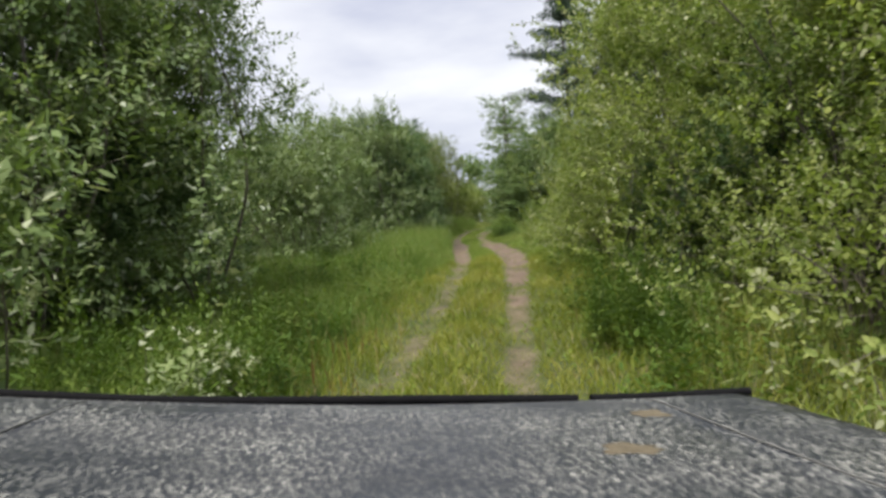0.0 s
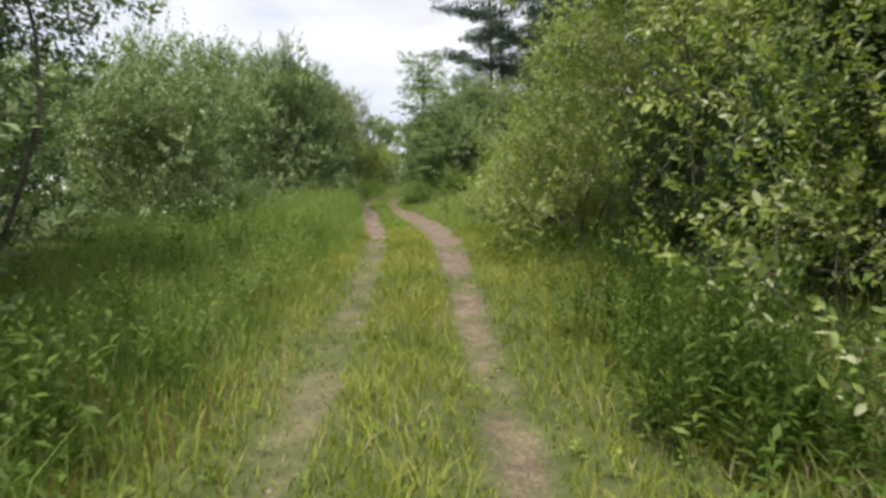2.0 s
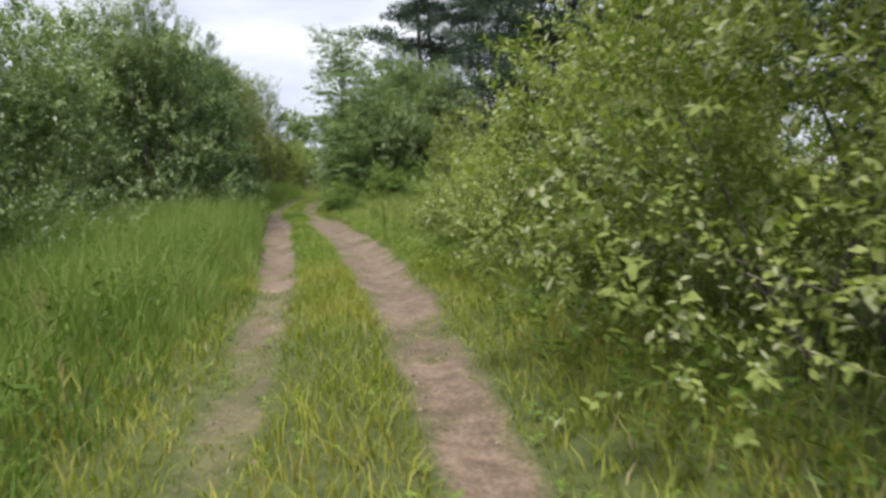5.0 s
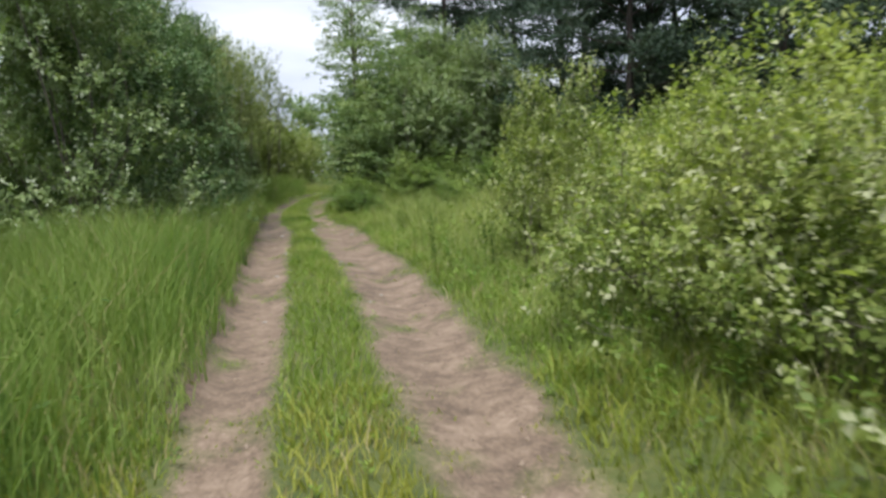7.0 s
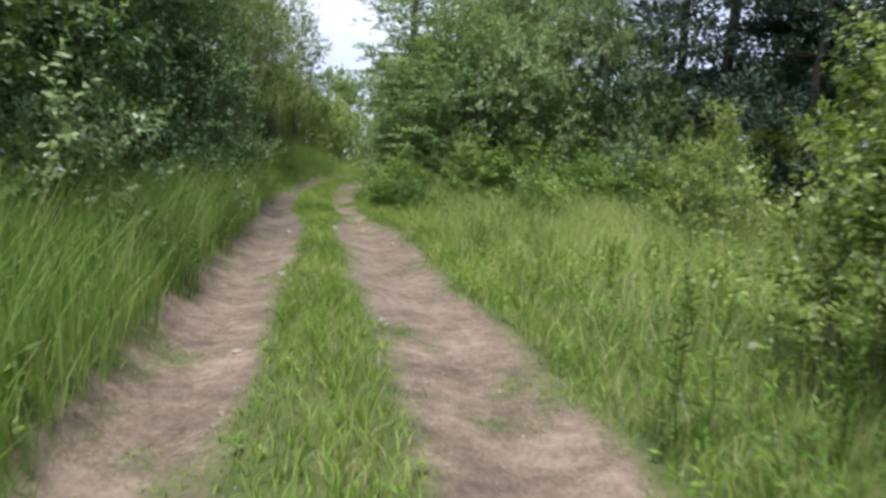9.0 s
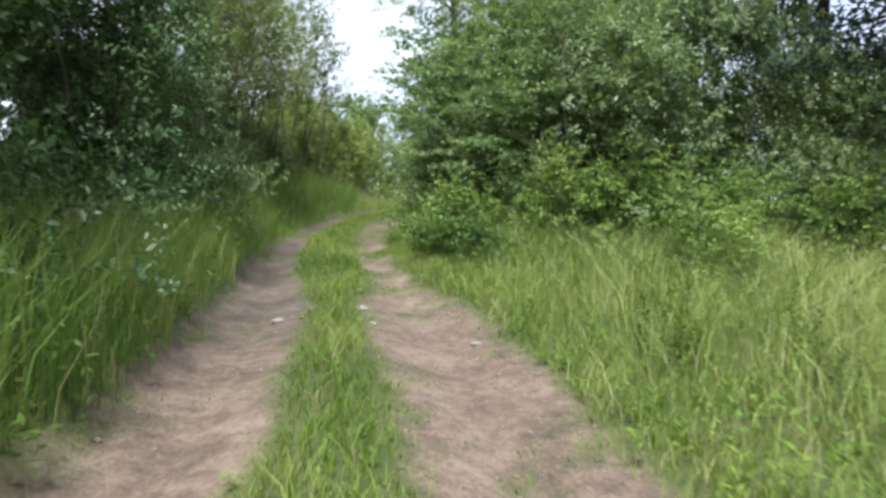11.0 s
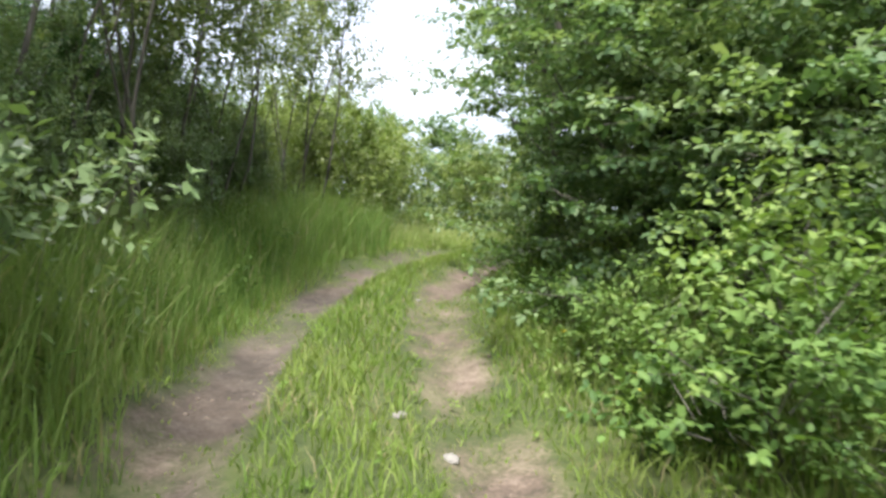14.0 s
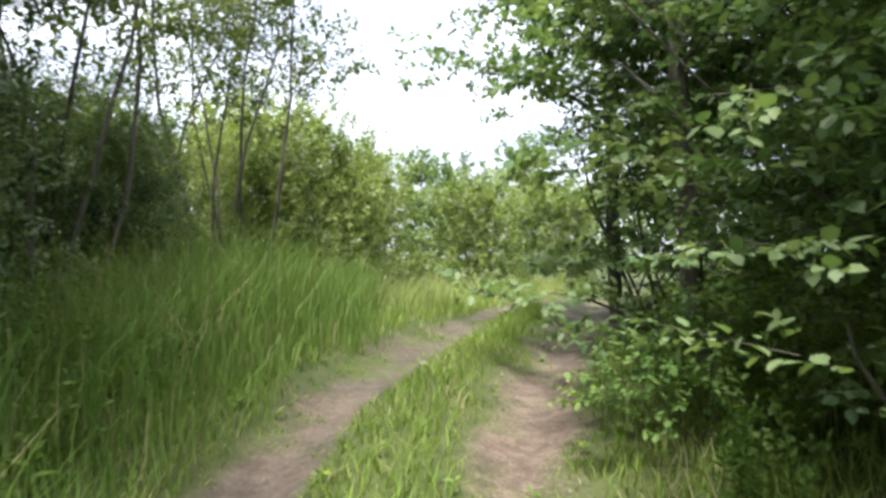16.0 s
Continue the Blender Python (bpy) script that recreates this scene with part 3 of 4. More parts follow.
def herb_patch(name, label, seed, n, xr, yr, keep, tall, size, mat):
    """Low broad-leaved herbs too many to count: stems' leaves over a stretch of ground."""
    rng = np.random.default_rng(seed)
    x, y = rng.uniform(*xr, n), rng.uniform(*yr, n)
    d, s = lane(x, y)
    ok = rng.random(n) < keep(x, y, d, s)
    x, y, d, s = x[ok], y[ok], d[ok], s[ok]
    z = height_at(x, y, d, s)
    h = tall(x, y, d, s) * rng.uniform(0.5, 1.25, len(x))
    per = 9
    t = np.linspace(0.25, 1, per)
    lean = rng.normal(size=(len(x), 2)) * 0.18
    p = np.stack([x[:, None] + lean[:, :1] * h[:, None] * t, y[:, None] + lean[:, 1:] * h[:, None] * t, z[:, None] + h[:, None] * t], -1).reshape(-1, 3)
    a = (np.arange(per) * 2.4)[None] + rng.uniform(0, 6, (len(x), 1))
    way = np.stack([np.cos(a), np.sin(a), rng.uniform(-0.1, 0.9, a.shape)], -1).reshape(-1, 3)
    m = len(p)
    ln = size * rng.uniform(0.5, 1.3, m)
    v, f = leaves(p, way, np.array([0, 0, 1.0]) + rng.normal(size=(m, 3)) * .35, ln, ln * rng.uniform(.10, .2, m), rng, False)
    tagged(new(name, mesh_from(name, v, f, mat)), label, "herbs", kind="stuff")


herb_patch("meadow_herb", "broad-leaved herbs among the meadow grass", 6, 5200, (1.3, 8.0), (13, 50),
           lambda x, y, d, s: np.where(d > 1.45, 0.55 + 0.5 * wave(x, y, 0.9, 3), 0.0), lambda x, y, d, s: 0.22 + 0.25 * np.clip((d - 1.3) / 2, 0, 1) + 0.1 * wave(x, y, 1.1, 4), 0.075, MAT_FIELD)
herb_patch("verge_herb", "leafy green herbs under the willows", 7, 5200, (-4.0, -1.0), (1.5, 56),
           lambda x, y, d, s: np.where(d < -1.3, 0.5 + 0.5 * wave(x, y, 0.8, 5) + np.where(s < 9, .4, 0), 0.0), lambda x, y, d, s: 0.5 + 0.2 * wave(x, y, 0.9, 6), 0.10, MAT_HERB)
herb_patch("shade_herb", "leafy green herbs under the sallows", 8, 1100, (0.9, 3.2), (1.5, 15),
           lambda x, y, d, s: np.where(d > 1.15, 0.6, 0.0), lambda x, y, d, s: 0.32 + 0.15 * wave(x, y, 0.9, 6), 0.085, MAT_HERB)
herb_patch("lane_weed", "small weeds between the wheel tracks", 9, 2600, (-2.0, 3.0), (3, 55),
           lambda x, y, d, s: np.where(np.abs(d) < 1.6, np.clip(0.6 - soil_at(x, y, d, s), 0, 1), 0.0), lambda x, y, d, s: 0.08 + 0 * x, 0.05, MAT_FIELD)

# ---- shrubs and trees ----
WILLOW = dict(per=14, span=0.4, size=0.078, slim=0.23)
SALLOW = dict(per=14, span=0.34, size=0.052, slim=0.27, rich=True, inner=0.6)
BACK = dict(per=12, span=0.45, size=0.1, slim=0.3)
BROAD = dict(per=11, span=0.42, size=0.085, slim=0.32, rise=0.1, flat=0.5)
HAZEL = dict(per=10, span=0.36, size=0.066, slim=0.42, rise=0.0, flat=0.75, rich=True, low=-1.0)


def stand(makers, places):
    """First maker's plant at its first place, copies at the rest; size is the plant's scale."""
    made = {}
    for kind, x, y, turn, size in places:
        m = pose(x, y, z_at(x, y) - 0.05, 0, 0, turn)
        if kind not in made:
            made[kind] = makers[kind](), size
            made[kind][0].matrix_basis = m @ Matrix.Scale(size, 4)
        else:
            copy_thing(made[kind][0], m @ Matrix.Scale(size / made[kind][1], 4))


W_LABEL = "grey-green willow shrub with pale leaf undersides beside the lane"
D_LABEL = "willow shrub with shade-darkened leaf colour and a few pale leaves"
S_LABEL = "yellow-green sallow shrub overhanging the lane"
G_LABEL = "dark green broad-leaved shrub in dense leaf"
MAKERS = {
    "w_big": lambda: shrub("willow_shrub", W_LABEL, "shrub", 11, 2.0, 5.0, MAT_WILLOW, 1600, 8, group="willow shrubs", **WILLOW),
    "w_tall": lambda: shrub("willow_shrub", W_LABEL, "shrub", 12, 1.9, 6.0, MAT_WILLOW, 1800, 8, group="willow shrubs", **WILLOW),
    "w_over": lambda: shrub("willow_shrub", "tall grey-green willow shrub overhanging the verge", "shrub", 19, 2.1, 5.6, MAT_WILLOW, 1700, 6, group="willow shrubs", skirt=False, **WILLOW),
    "w_mid": lambda: shrub("willow_shrub", W_LABEL, "shrub", 13, 1.6, 3.4, MAT_WILLOW, 1200, 7, group="willow shrubs", **WILLOW),
    "d_big": lambda: shrub("willow_shrub", D_LABEL, "shrub", 17, 2.0, 5.2, MAT_SHADED, 1900, 8, group="willow shrubs", **WILLOW),
    "d_tall": lambda: shrub("willow_shrub", D_LABEL, "shrub", 18, 1.9, 6.0, MAT_SHADED, 2200, 8, group="willow shrubs", **WILLOW),
    "w_arch": lambda: shrub("willow_shrub", "arching willow shrub with large pale leaves", "shrub", 16, 1.2, 2.7, MAT_PALE, 300, 6, group="willow shrubs", skirt=False, per=11, span=.36, size=.1, slim=.2, rich=True),
    "w_open": lambda: shrub("willow_tree", "slender open-crowned willow with thin yellow-green foliage", "tree", 14, 1.7, 6.8, MAT_OPEN, 620, 4, group="open willows", skirt=False, per=11, span=.4, size=.075, slim=.27),
    "w_sapling": lambda: shrub("willow_sapling", "knee-high willow sapling with pale leaves", "shrub", 15, 0.36, 0.85, MAT_PALE, 40, 5, group="willow saplings", per=9, span=.2, size=.062, slim=.24, rich=True),
    "s_big": lambda: shrub("sallow_shrub", S_LABEL, "shrub", 21, 2.2, 5.2, MAT_SALLOW, 2500, 9, group="sallow shrubs", **SALLOW),
    "s_over": lambda: shrub("sallow_shrub", S_LABEL, "shrub", 26, 2.3, 5.4, MAT_SALLOW, 2100, 4, group="sallow shrubs", skirt=False, **SALLOW),
    "s_mid": lambda: shrub("sallow_shrub", S_LABEL, "shrub", 22, 1.8, 3.5, MAT_SALLOW, 1700, 8, group="sallow shrubs", **SALLOW),
    "s_shoot": lambda: shrub("sallow_sapling", "slim upright yellow-green sallow sapling beside the lane", "shrub", 27, 0.42, 2.5, MAT_SALLOW, 190, 4, group="low sallow shrubs", per=12, span=.26, size=.05, slim=.34),
    "s_low": lambda: shrub("sallow_shrub", "low yellow-green sallow shrub at the lane's edge", "shrub", 23, 1.5, 2.1, MAT_SALLOW, 1300, 8, group="low sallow shrubs", per=12, span=.3, size=.058, slim=.32),
    "g_big": lambda: shrub("hazel_shrub", G_LABEL, "shrub", 31, 2.3, 6.2, MAT_GREEN, 1250, 6, group="hazel shrubs", tiers=80, **HAZEL),
    "g_tree": lambda: shrub("hazel_tree", "tall dark green broad-leaved tree arching over the lane", "tree", 33, 2.4, 6.6, MAT_GREEN, 1900, 7, group="hazel trees", skirt=False, tiers=70, **dict(HAZEL, rich=False)),
    "g_mid": lambda: shrub("hazel_shrub", G_LABEL, "shrub", 32, 1.8, 4.4, MAT_GREEN, 1150, 6, group="hazel shrubs", tiers=56, **HAZEL),
    "b_low": lambda: shrub("bramble_bush", "low bright green bramble bush", "bush", 41, 0.8, 0.9, MAT_BRAMBLE, 420, 6, group="bramble bushes", per=10, span=.24, size=.044, slim=.38, rise=.2, flat=.5, rich=True),
    "b_tall": lambda: shrub("bramble_bush", "head-high bright yellow-green bramble bush", "bush", 42, 1.1, 1.8, MAT_BRAMBLE, 800, 7, group="bramble bushes", per=10, span=.27, size=.048, slim=.4, rise=.15, flat=.6, rich=True),
    "back": lambda: shrub("sallow_shrub", "yellow-green sallow shrub in the thicket behind", "shrub", 24, 2.1, 4.6, MAT_SALLOW, 950, 5, group="sallow shrubs", **BACK),
    "wback": lambda: shrub("willow_shrub", "grey-green willow shrub in the thicket behind", "shrub", 25, 2.0, 5.2, MAT_WILLOW, 950, 5, group="willow shrubs", **BACK),
    "far_a": lambda: shrub("distant_tree", "distant rounded leafy tree behind the shrubs", "tree", 61, 3.0, 8.5, MAT_GREEN, 700, 3, group="distant trees", per=9, span=.7, size=.24, slim=.36),
    "far_b": lambda: shrub("distant_shrub", "distant willow thicket behind the lane", "shrub", 62, 2.6, 4.2, MAT_WILLOW, 900, 3, group="distant shrubs", per=10, span=.5, size=.15, slim=.36),
}
PLACES = [
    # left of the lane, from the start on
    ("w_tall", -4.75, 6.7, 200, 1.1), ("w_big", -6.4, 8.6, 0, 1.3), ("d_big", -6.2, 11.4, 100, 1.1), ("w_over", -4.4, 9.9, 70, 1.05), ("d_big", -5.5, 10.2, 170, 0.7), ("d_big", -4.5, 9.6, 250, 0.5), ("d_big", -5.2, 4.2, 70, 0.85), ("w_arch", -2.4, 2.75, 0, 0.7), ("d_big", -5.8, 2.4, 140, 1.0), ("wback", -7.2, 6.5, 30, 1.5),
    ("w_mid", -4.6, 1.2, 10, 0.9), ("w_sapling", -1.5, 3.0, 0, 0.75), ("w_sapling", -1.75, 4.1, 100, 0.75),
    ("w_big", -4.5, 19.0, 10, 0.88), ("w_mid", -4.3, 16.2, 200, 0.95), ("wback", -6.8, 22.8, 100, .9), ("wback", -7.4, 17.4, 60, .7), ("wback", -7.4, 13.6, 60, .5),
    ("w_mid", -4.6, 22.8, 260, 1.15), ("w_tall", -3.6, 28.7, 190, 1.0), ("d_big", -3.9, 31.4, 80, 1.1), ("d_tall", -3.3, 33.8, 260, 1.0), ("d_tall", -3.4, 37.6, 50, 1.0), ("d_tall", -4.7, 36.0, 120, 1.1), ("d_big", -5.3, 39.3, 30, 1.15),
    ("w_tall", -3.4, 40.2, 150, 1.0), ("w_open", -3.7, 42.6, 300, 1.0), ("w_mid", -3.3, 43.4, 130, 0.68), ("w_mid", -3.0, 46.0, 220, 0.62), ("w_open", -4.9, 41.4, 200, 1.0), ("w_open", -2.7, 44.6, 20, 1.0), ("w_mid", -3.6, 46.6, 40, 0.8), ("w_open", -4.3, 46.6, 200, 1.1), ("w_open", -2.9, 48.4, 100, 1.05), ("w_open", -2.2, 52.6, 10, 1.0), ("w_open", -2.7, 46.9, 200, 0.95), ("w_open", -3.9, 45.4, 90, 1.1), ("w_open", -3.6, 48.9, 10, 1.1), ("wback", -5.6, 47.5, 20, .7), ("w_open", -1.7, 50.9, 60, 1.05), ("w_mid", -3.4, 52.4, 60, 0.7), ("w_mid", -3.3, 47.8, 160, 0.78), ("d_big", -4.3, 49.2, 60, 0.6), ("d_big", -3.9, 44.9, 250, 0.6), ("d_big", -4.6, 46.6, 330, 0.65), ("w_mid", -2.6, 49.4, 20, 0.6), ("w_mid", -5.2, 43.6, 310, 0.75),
    ("s_mid", -3.1, 50.0, 100, 0.8), ("wback", -5.8, 30.0, 0, 1.2), ("wback", -5.9, 36.0, 90, 1.2), ("wback", -7.2, 42.0, 200, .5), ("wback", -5.2, 51.5, 250, .6), ("wback", -4.6, 54.5, 150, .75),
    # beyond the bend
    ("s_mid", -2.3, 55.6, 0, 1.0), ("back", 0.4, 59.2, 90, 0.8), ("back", -0.9, 56.6, 200, 0.92), ("back", -2.6, 59.0, 300, 1.1), ("back", 3.4, 61.4, 180, 0.8), ("back", -2.6, 56.5, 30, 0.9), ("back", 6.6, 65.0, 200, 0.9),
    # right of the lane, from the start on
    # d_big here fills the hollow under the sallows with shade-darkened leaves.
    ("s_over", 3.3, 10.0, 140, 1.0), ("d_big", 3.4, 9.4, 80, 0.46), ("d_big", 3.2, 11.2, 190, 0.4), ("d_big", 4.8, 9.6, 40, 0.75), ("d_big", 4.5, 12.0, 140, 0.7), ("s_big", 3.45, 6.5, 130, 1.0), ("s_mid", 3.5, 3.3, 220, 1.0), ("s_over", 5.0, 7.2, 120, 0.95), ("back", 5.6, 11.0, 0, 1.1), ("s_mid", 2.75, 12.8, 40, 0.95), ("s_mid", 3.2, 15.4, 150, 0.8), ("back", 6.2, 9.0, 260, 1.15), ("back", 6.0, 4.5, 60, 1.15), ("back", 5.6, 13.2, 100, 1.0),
    ("s_low", 3.3, 17.2, 0, 1.0), ("s_low", 3.25, 19.4, 250, 0.82), ("s_low", 3.4, 21.2, 100, 0.88), ("s_low", 4.4, 23.4, 200, 0.85), ("s_low", 4.5, 26.3, 300, 0.95), ("s_shoot", 3.35, 25.2, 0, 0.95), ("s_shoot", 3.7, 26.6, 100, 0.85), ("s_low", 4.1, 25.0, 20, 0.62), ("s_shoot", 3.9, 24.6, 200, 0.95), ("back", 5.8, 18.6, 0, 0.5), ("back", 6.2, 22.5, 60, 0.45), ("s_shoot", 6.5, 33.2, 60, 0.95), ("s_shoot", 7.3, 33.9, 160, 0.8),
    # at the meadow's end
    ("g_tree", 3.35, 44.4, 0, 1.0), ("g_tree", 4.6, 47.6, 120, 1.1), ("g_mid", 3.4, 48.6, 100, 1.2), ("g_mid", 4.6, 43.4, 10, 1.0), ("w_tall", 6.3, 45.6, 120, 1.15), ("g_mid", 2.75, 42.4, 60, 0.95), ("g_mid", 3.25, 46.0, 60, 0.95), ("g_mid", 2.55, 44.4, 200, 0.88), ("b_low", 2.0, 45.6, 120, 0.9), ("wback", 4.9, 42.6, 0, 0.9), ("wback", 5.2, 44.6, 0, 1.0), ("g_big", 5.3, 46.4, 210, 1.15), ("wback", 7.4, 47.4, 20, 1.3), ("wback", 8.4, 50.6, 80, 1.2), ("g_mid", 5.2, 51.9, 140, 0.95), ("g_tree", 4.0, 51.0, 250, 0.95), ("w_mid", 5.2, 41.8, 200, 1.35), ("w_tall", 7.3, 42.2, 60, 1.05), ("wback", 8.8, 43.0, 240, 1.1), ("g_big", 7.4, 49.5, 20, 1.0),
    ("w_mid", 8.8, 40.6, 330, 1.0), ("s_low", 7.8, 35.6, 0, 0.9), ("s_low", 9.8, 33.4, 90, 0.9), ("s_low", 11.4, 30.6, 180, 1.0),
    ("b_low", 2.0, 40.2, 0, 1.15), ("b_tall", 3.3, 41.0, 50, 0.74), ("b_tall", 4.1, 40.5, 100, 1.0), ("b_tall", 5.4, 40.6, 150, 1.05), ("b_tall", 6.8, 40.1, 10, 1.0), ("b_tall", 8.2, 39.0, 210, 1.0), ("b_tall", 4.7, 36.9, 70, 0.72), ("b_low", 1.7, 41.8, 210, 0.75), ("b_low", 1.7, 43.4, 280, 0.6), ("b_low", 6.8, 40.6, 280, 1.1), ("b_low", 2.3, 39.2, 80, 0.7),
    # thicket under the pines
    ("back", 13.5, 29.0, 0, .9), ("back", 11.6, 35.2, 200, .8), ("back", 9.6, 31.0, 230, .45), ("back", 12.6, 32.2, 50, .6), ("back", 16.5, 25.5, 90, .9), ("back", 10.4, 37.0, 130, .7), ("back", 9.8, 24.0, 10, .6), ("back", 13.0, 21.0, 60, .8),
    # behind
    ("far_b", -9.5, 5, 0, 1), ("far_b", -9.5, 11, 50, 1), ("far_b", -10.5, 17, 90, 1.1), ("far_b", -9.5, 25, 140, 1.1), ("far_b", -8.6, 33, 190, 1.1), ("far_b", -8.8, 40, 240, 1.1), ("far_b", -8.8, 47, 290, 1.1), ("far_b", -8.2, 54, 340, 1.1),
    ("far_b", -6, 61, 30, 1.2), ("far_b", -1, 65, 80, 1.1), ("far_b", 4, 68, 130, 1.1), ("far_b", 10, 70, 180, 1.1), ("far_b", 15, 66, 0, 1.1), ("far_b", 12, 55, 60, 1.2), ("far_b", 15, 48, 120, 1.2),
    ("far_a", -6, 92, 0, 1.1), ("far_a", 0.5, 97, 60, 1.2), ("far_a", 6, 94, 120, 1.1), ("far_a", -13, 88, 180, 1.1), ("far_a", 13, 92, 240, 1.2), ("far_a", -20, 80, 300, 1), ("far_a", 21, 86, 30, 1.1), ("far_a", 28, 78, 90, 1.1),
    ("far_a", 26, 62, 150, 1), ("far_a", 22, 52, 210, 1), ("far_a", 24, 42, 270, 1.1), ("far_a", 25, 33, 330, 1.1), ("far_a", 22, 24, 20, 1), ("far_a", 18, 17, 80, .9), ("far_a", 13, 11, 140, .9), ("far_a", 13, 3, 200, .9),
    ("far_a", -16, 14, 260, .9), ("far_a", -17, 26, 320, .9), ("far_a", -17, 40, 20, .9), ("far_a", -17, 54, 80, .9), ("far_a", -15, 68, 140, .9),
    ("far_b", -4.5, -6, 0, 1), ("far_b", 4.5, -6, 0, 1), ("far_b", 9.5, -2, 0, 1), ("far_b", -9.5, -2, 0, 1), ("far_a", -3, -22, 0, 1), ("far_a", 6, -20, 0, 1), ("far_a", -14, -14, 0, 1), ("far_a", 15, -12, 0, 1),
]
stand(MAKERS, PLACES)


def pine(seed, height, spread, first=4.0, girth=0.16):
    """Pine: bare lower trunk, crooked limbs, flat clouds of needle sprays at their ends."""
    rng = np.random.default_rng(seed)
    ob = thing("pine_tree", "tall dark pine tree with layered branches", "tree", group="pines at the meadow's end")
    trunk = stem_path((0, 0, -0.2), (rng.normal() * .4, rng.normal() * .4, height), rng, 0.05, 12)
    part_mesh("trunk", mesh_from("trunk", *tube(trunk, np.linspace(girth, 0.03, 12), 9), MAT_PINEBARK, True), ob)
    pieces, limbs = [], []
    z = first - 1.6
    while z < height:
        f = max(0.0, (z - first) / (height - first))
        c = np.array([np.interp(z, trunk[:, 2], trunk[:, 0]), np.interp(z, trunk[:, 2], trunk[:, 1]), z])
        dead = z < first
        for k in range(2 if dead else rng.integers(3, 6)):
            a = rng.uniform(0, 2 * np.pi)
            ln = spread * (0.35 + 0.65 * np.sin(np.pi * min(1, 0.25 + 0.75 * f))) * rng.uniform(0.5, 1.08) * (0.5 if dead else 1)
            end = c + np.array([np.cos(a) * ln, np.sin(a) * ln, ln * rng.uniform(0.0, 0.35) * (1 - 0.4 * f)])
            bp = stem_path(c, end, rng, 0.2, 6)
            limbs.append(tube(bp, np.linspace(0.035, 0.008, 6), 4))
            if dead:
                continue
            for t in np.arange(0.3, 1.05, 0.17):
                mid = np.array([np.interp(t, np.linspace(0, 1, 6), bp[:, i]) for i in range(3)])
                mid = mid + rng.normal(size=3) * np.array([.22, .22, .1])
                w = rng.uniform(0.4, 0.85)
                m = int(64 * w / 0.5)
                q = mid + unit(rng.normal(size=(m, 3))) * np.array([w, w, 0.2]) * rng.random((m, 1)) ** 0.4
                way = (q - mid) * np.array([1, 1, 1.5]) + np.array([0, 0, 0.22]) + rng.normal(size=(m, 3)) * 0.25
                pieces.append(leaves(q, way, rng.normal(size=(m, 3)), rng.uniform(0.13, 0.27, m), rng.uniform(0.022, 0.045, m), rng, False))
        z += rng.uniform(0.7, 1.2)
    part_mesh("needles", mesh_from("needles", *merge(pieces), MAT_PINE), ob)
    part_mesh("limbwork", mesh_from("limbwork", *merge(limbs), MAT_PINEBARK), ob, "bare dark limbs", "stuff")
    return ob


PINES = {"a": lambda: pine(51, 14.5, 3.6, 2.6, 0.19), "b": lambda: pine(52, 12.5, 3.4, 1.8), "c": lambda: pine(53, 16.0, 4.6, 6.0, 0.2)}
stand(PINES, [("c", 7.4, 51.0, 0, 1.0), ("c", 11.4, 50.5, 150, 0.95), ("c", 9.4, 54.0, 260, 1.0), ("a", 12.4, 38.4, 80, 1), ("b", 13.2, 33.0, 140, 1), ("a", 10.6, 40.5, 200, 1), ("a", 15.2, 31.0, 290, 1),
              ("b", 14.5, 36.0, 60, 1), ("b", 16.8, 28.0, 250, 1), ("a", 11.5, 44.5, 100, 1.05), ("b", 10.4, 36.4, 190, 0.9), ("b", 14.8, 41.0, 10, 1.0)])


def slender_tree(seed=71):
    rng = np.random.default_rng(seed)
    ob = thing("alder_tree", "slender grey-trunked alder with an open crown", "tree")
    trunk = stem_path((0, 0, -0.2), (0.5, 0.4, 8.6), rng, 0.06, 12)
    part_mesh("trunk", mesh_from("trunk", *tube(trunk, np.linspace(0.09, 0.02, 12), 10), MAT_BARK, True), ob)
    lobes = []
    for i in range(16):
        z = rng.uniform(2.6, 8.4)
        a, r = rng.uniform(0, 2 * np.pi), rng.uniform(0.4, 1.9) * (1.1 - z / 11)
        c = (0.3 + r * np.cos(a), 0.3 + r * np.sin(a), z)
        lobes.append((*c, 0.75, 0.75, 0.45))
        p0 = (np.interp(z - .6, trunk[:, 2], trunk[:, 0]), np.interp(z - .6, trunk[:, 2], trunk[:, 1]), z - 0.6)
        part_mesh("limb", mesh_from("limb", *tube(stem_path(p0, c, rng, 0.15, 6), np.linspace(0.035, 0.008, 6), 5), MAT_BARK, True), ob)
    lv, tw = leafy(lobes, 800, rng, **BROAD)
    part_mesh("crown", mesh_from("crown", *lv, MAT_GREEN), ob)
    part_mesh("branchwork", mesh_from("branchwork", *tw, MAT_BARK), ob, "thin grey-brown twigs", "stuff")
    return ob


stand({"t": slender_tree}, [("t", 3.45, 50.9, 180, 1.1), ("t", 2.6, 47.2, 30, 1.05), ("t", 6.0, 48.9, 130, 0.95), ("t", 7.2, 55.0, 60, 1.0)])


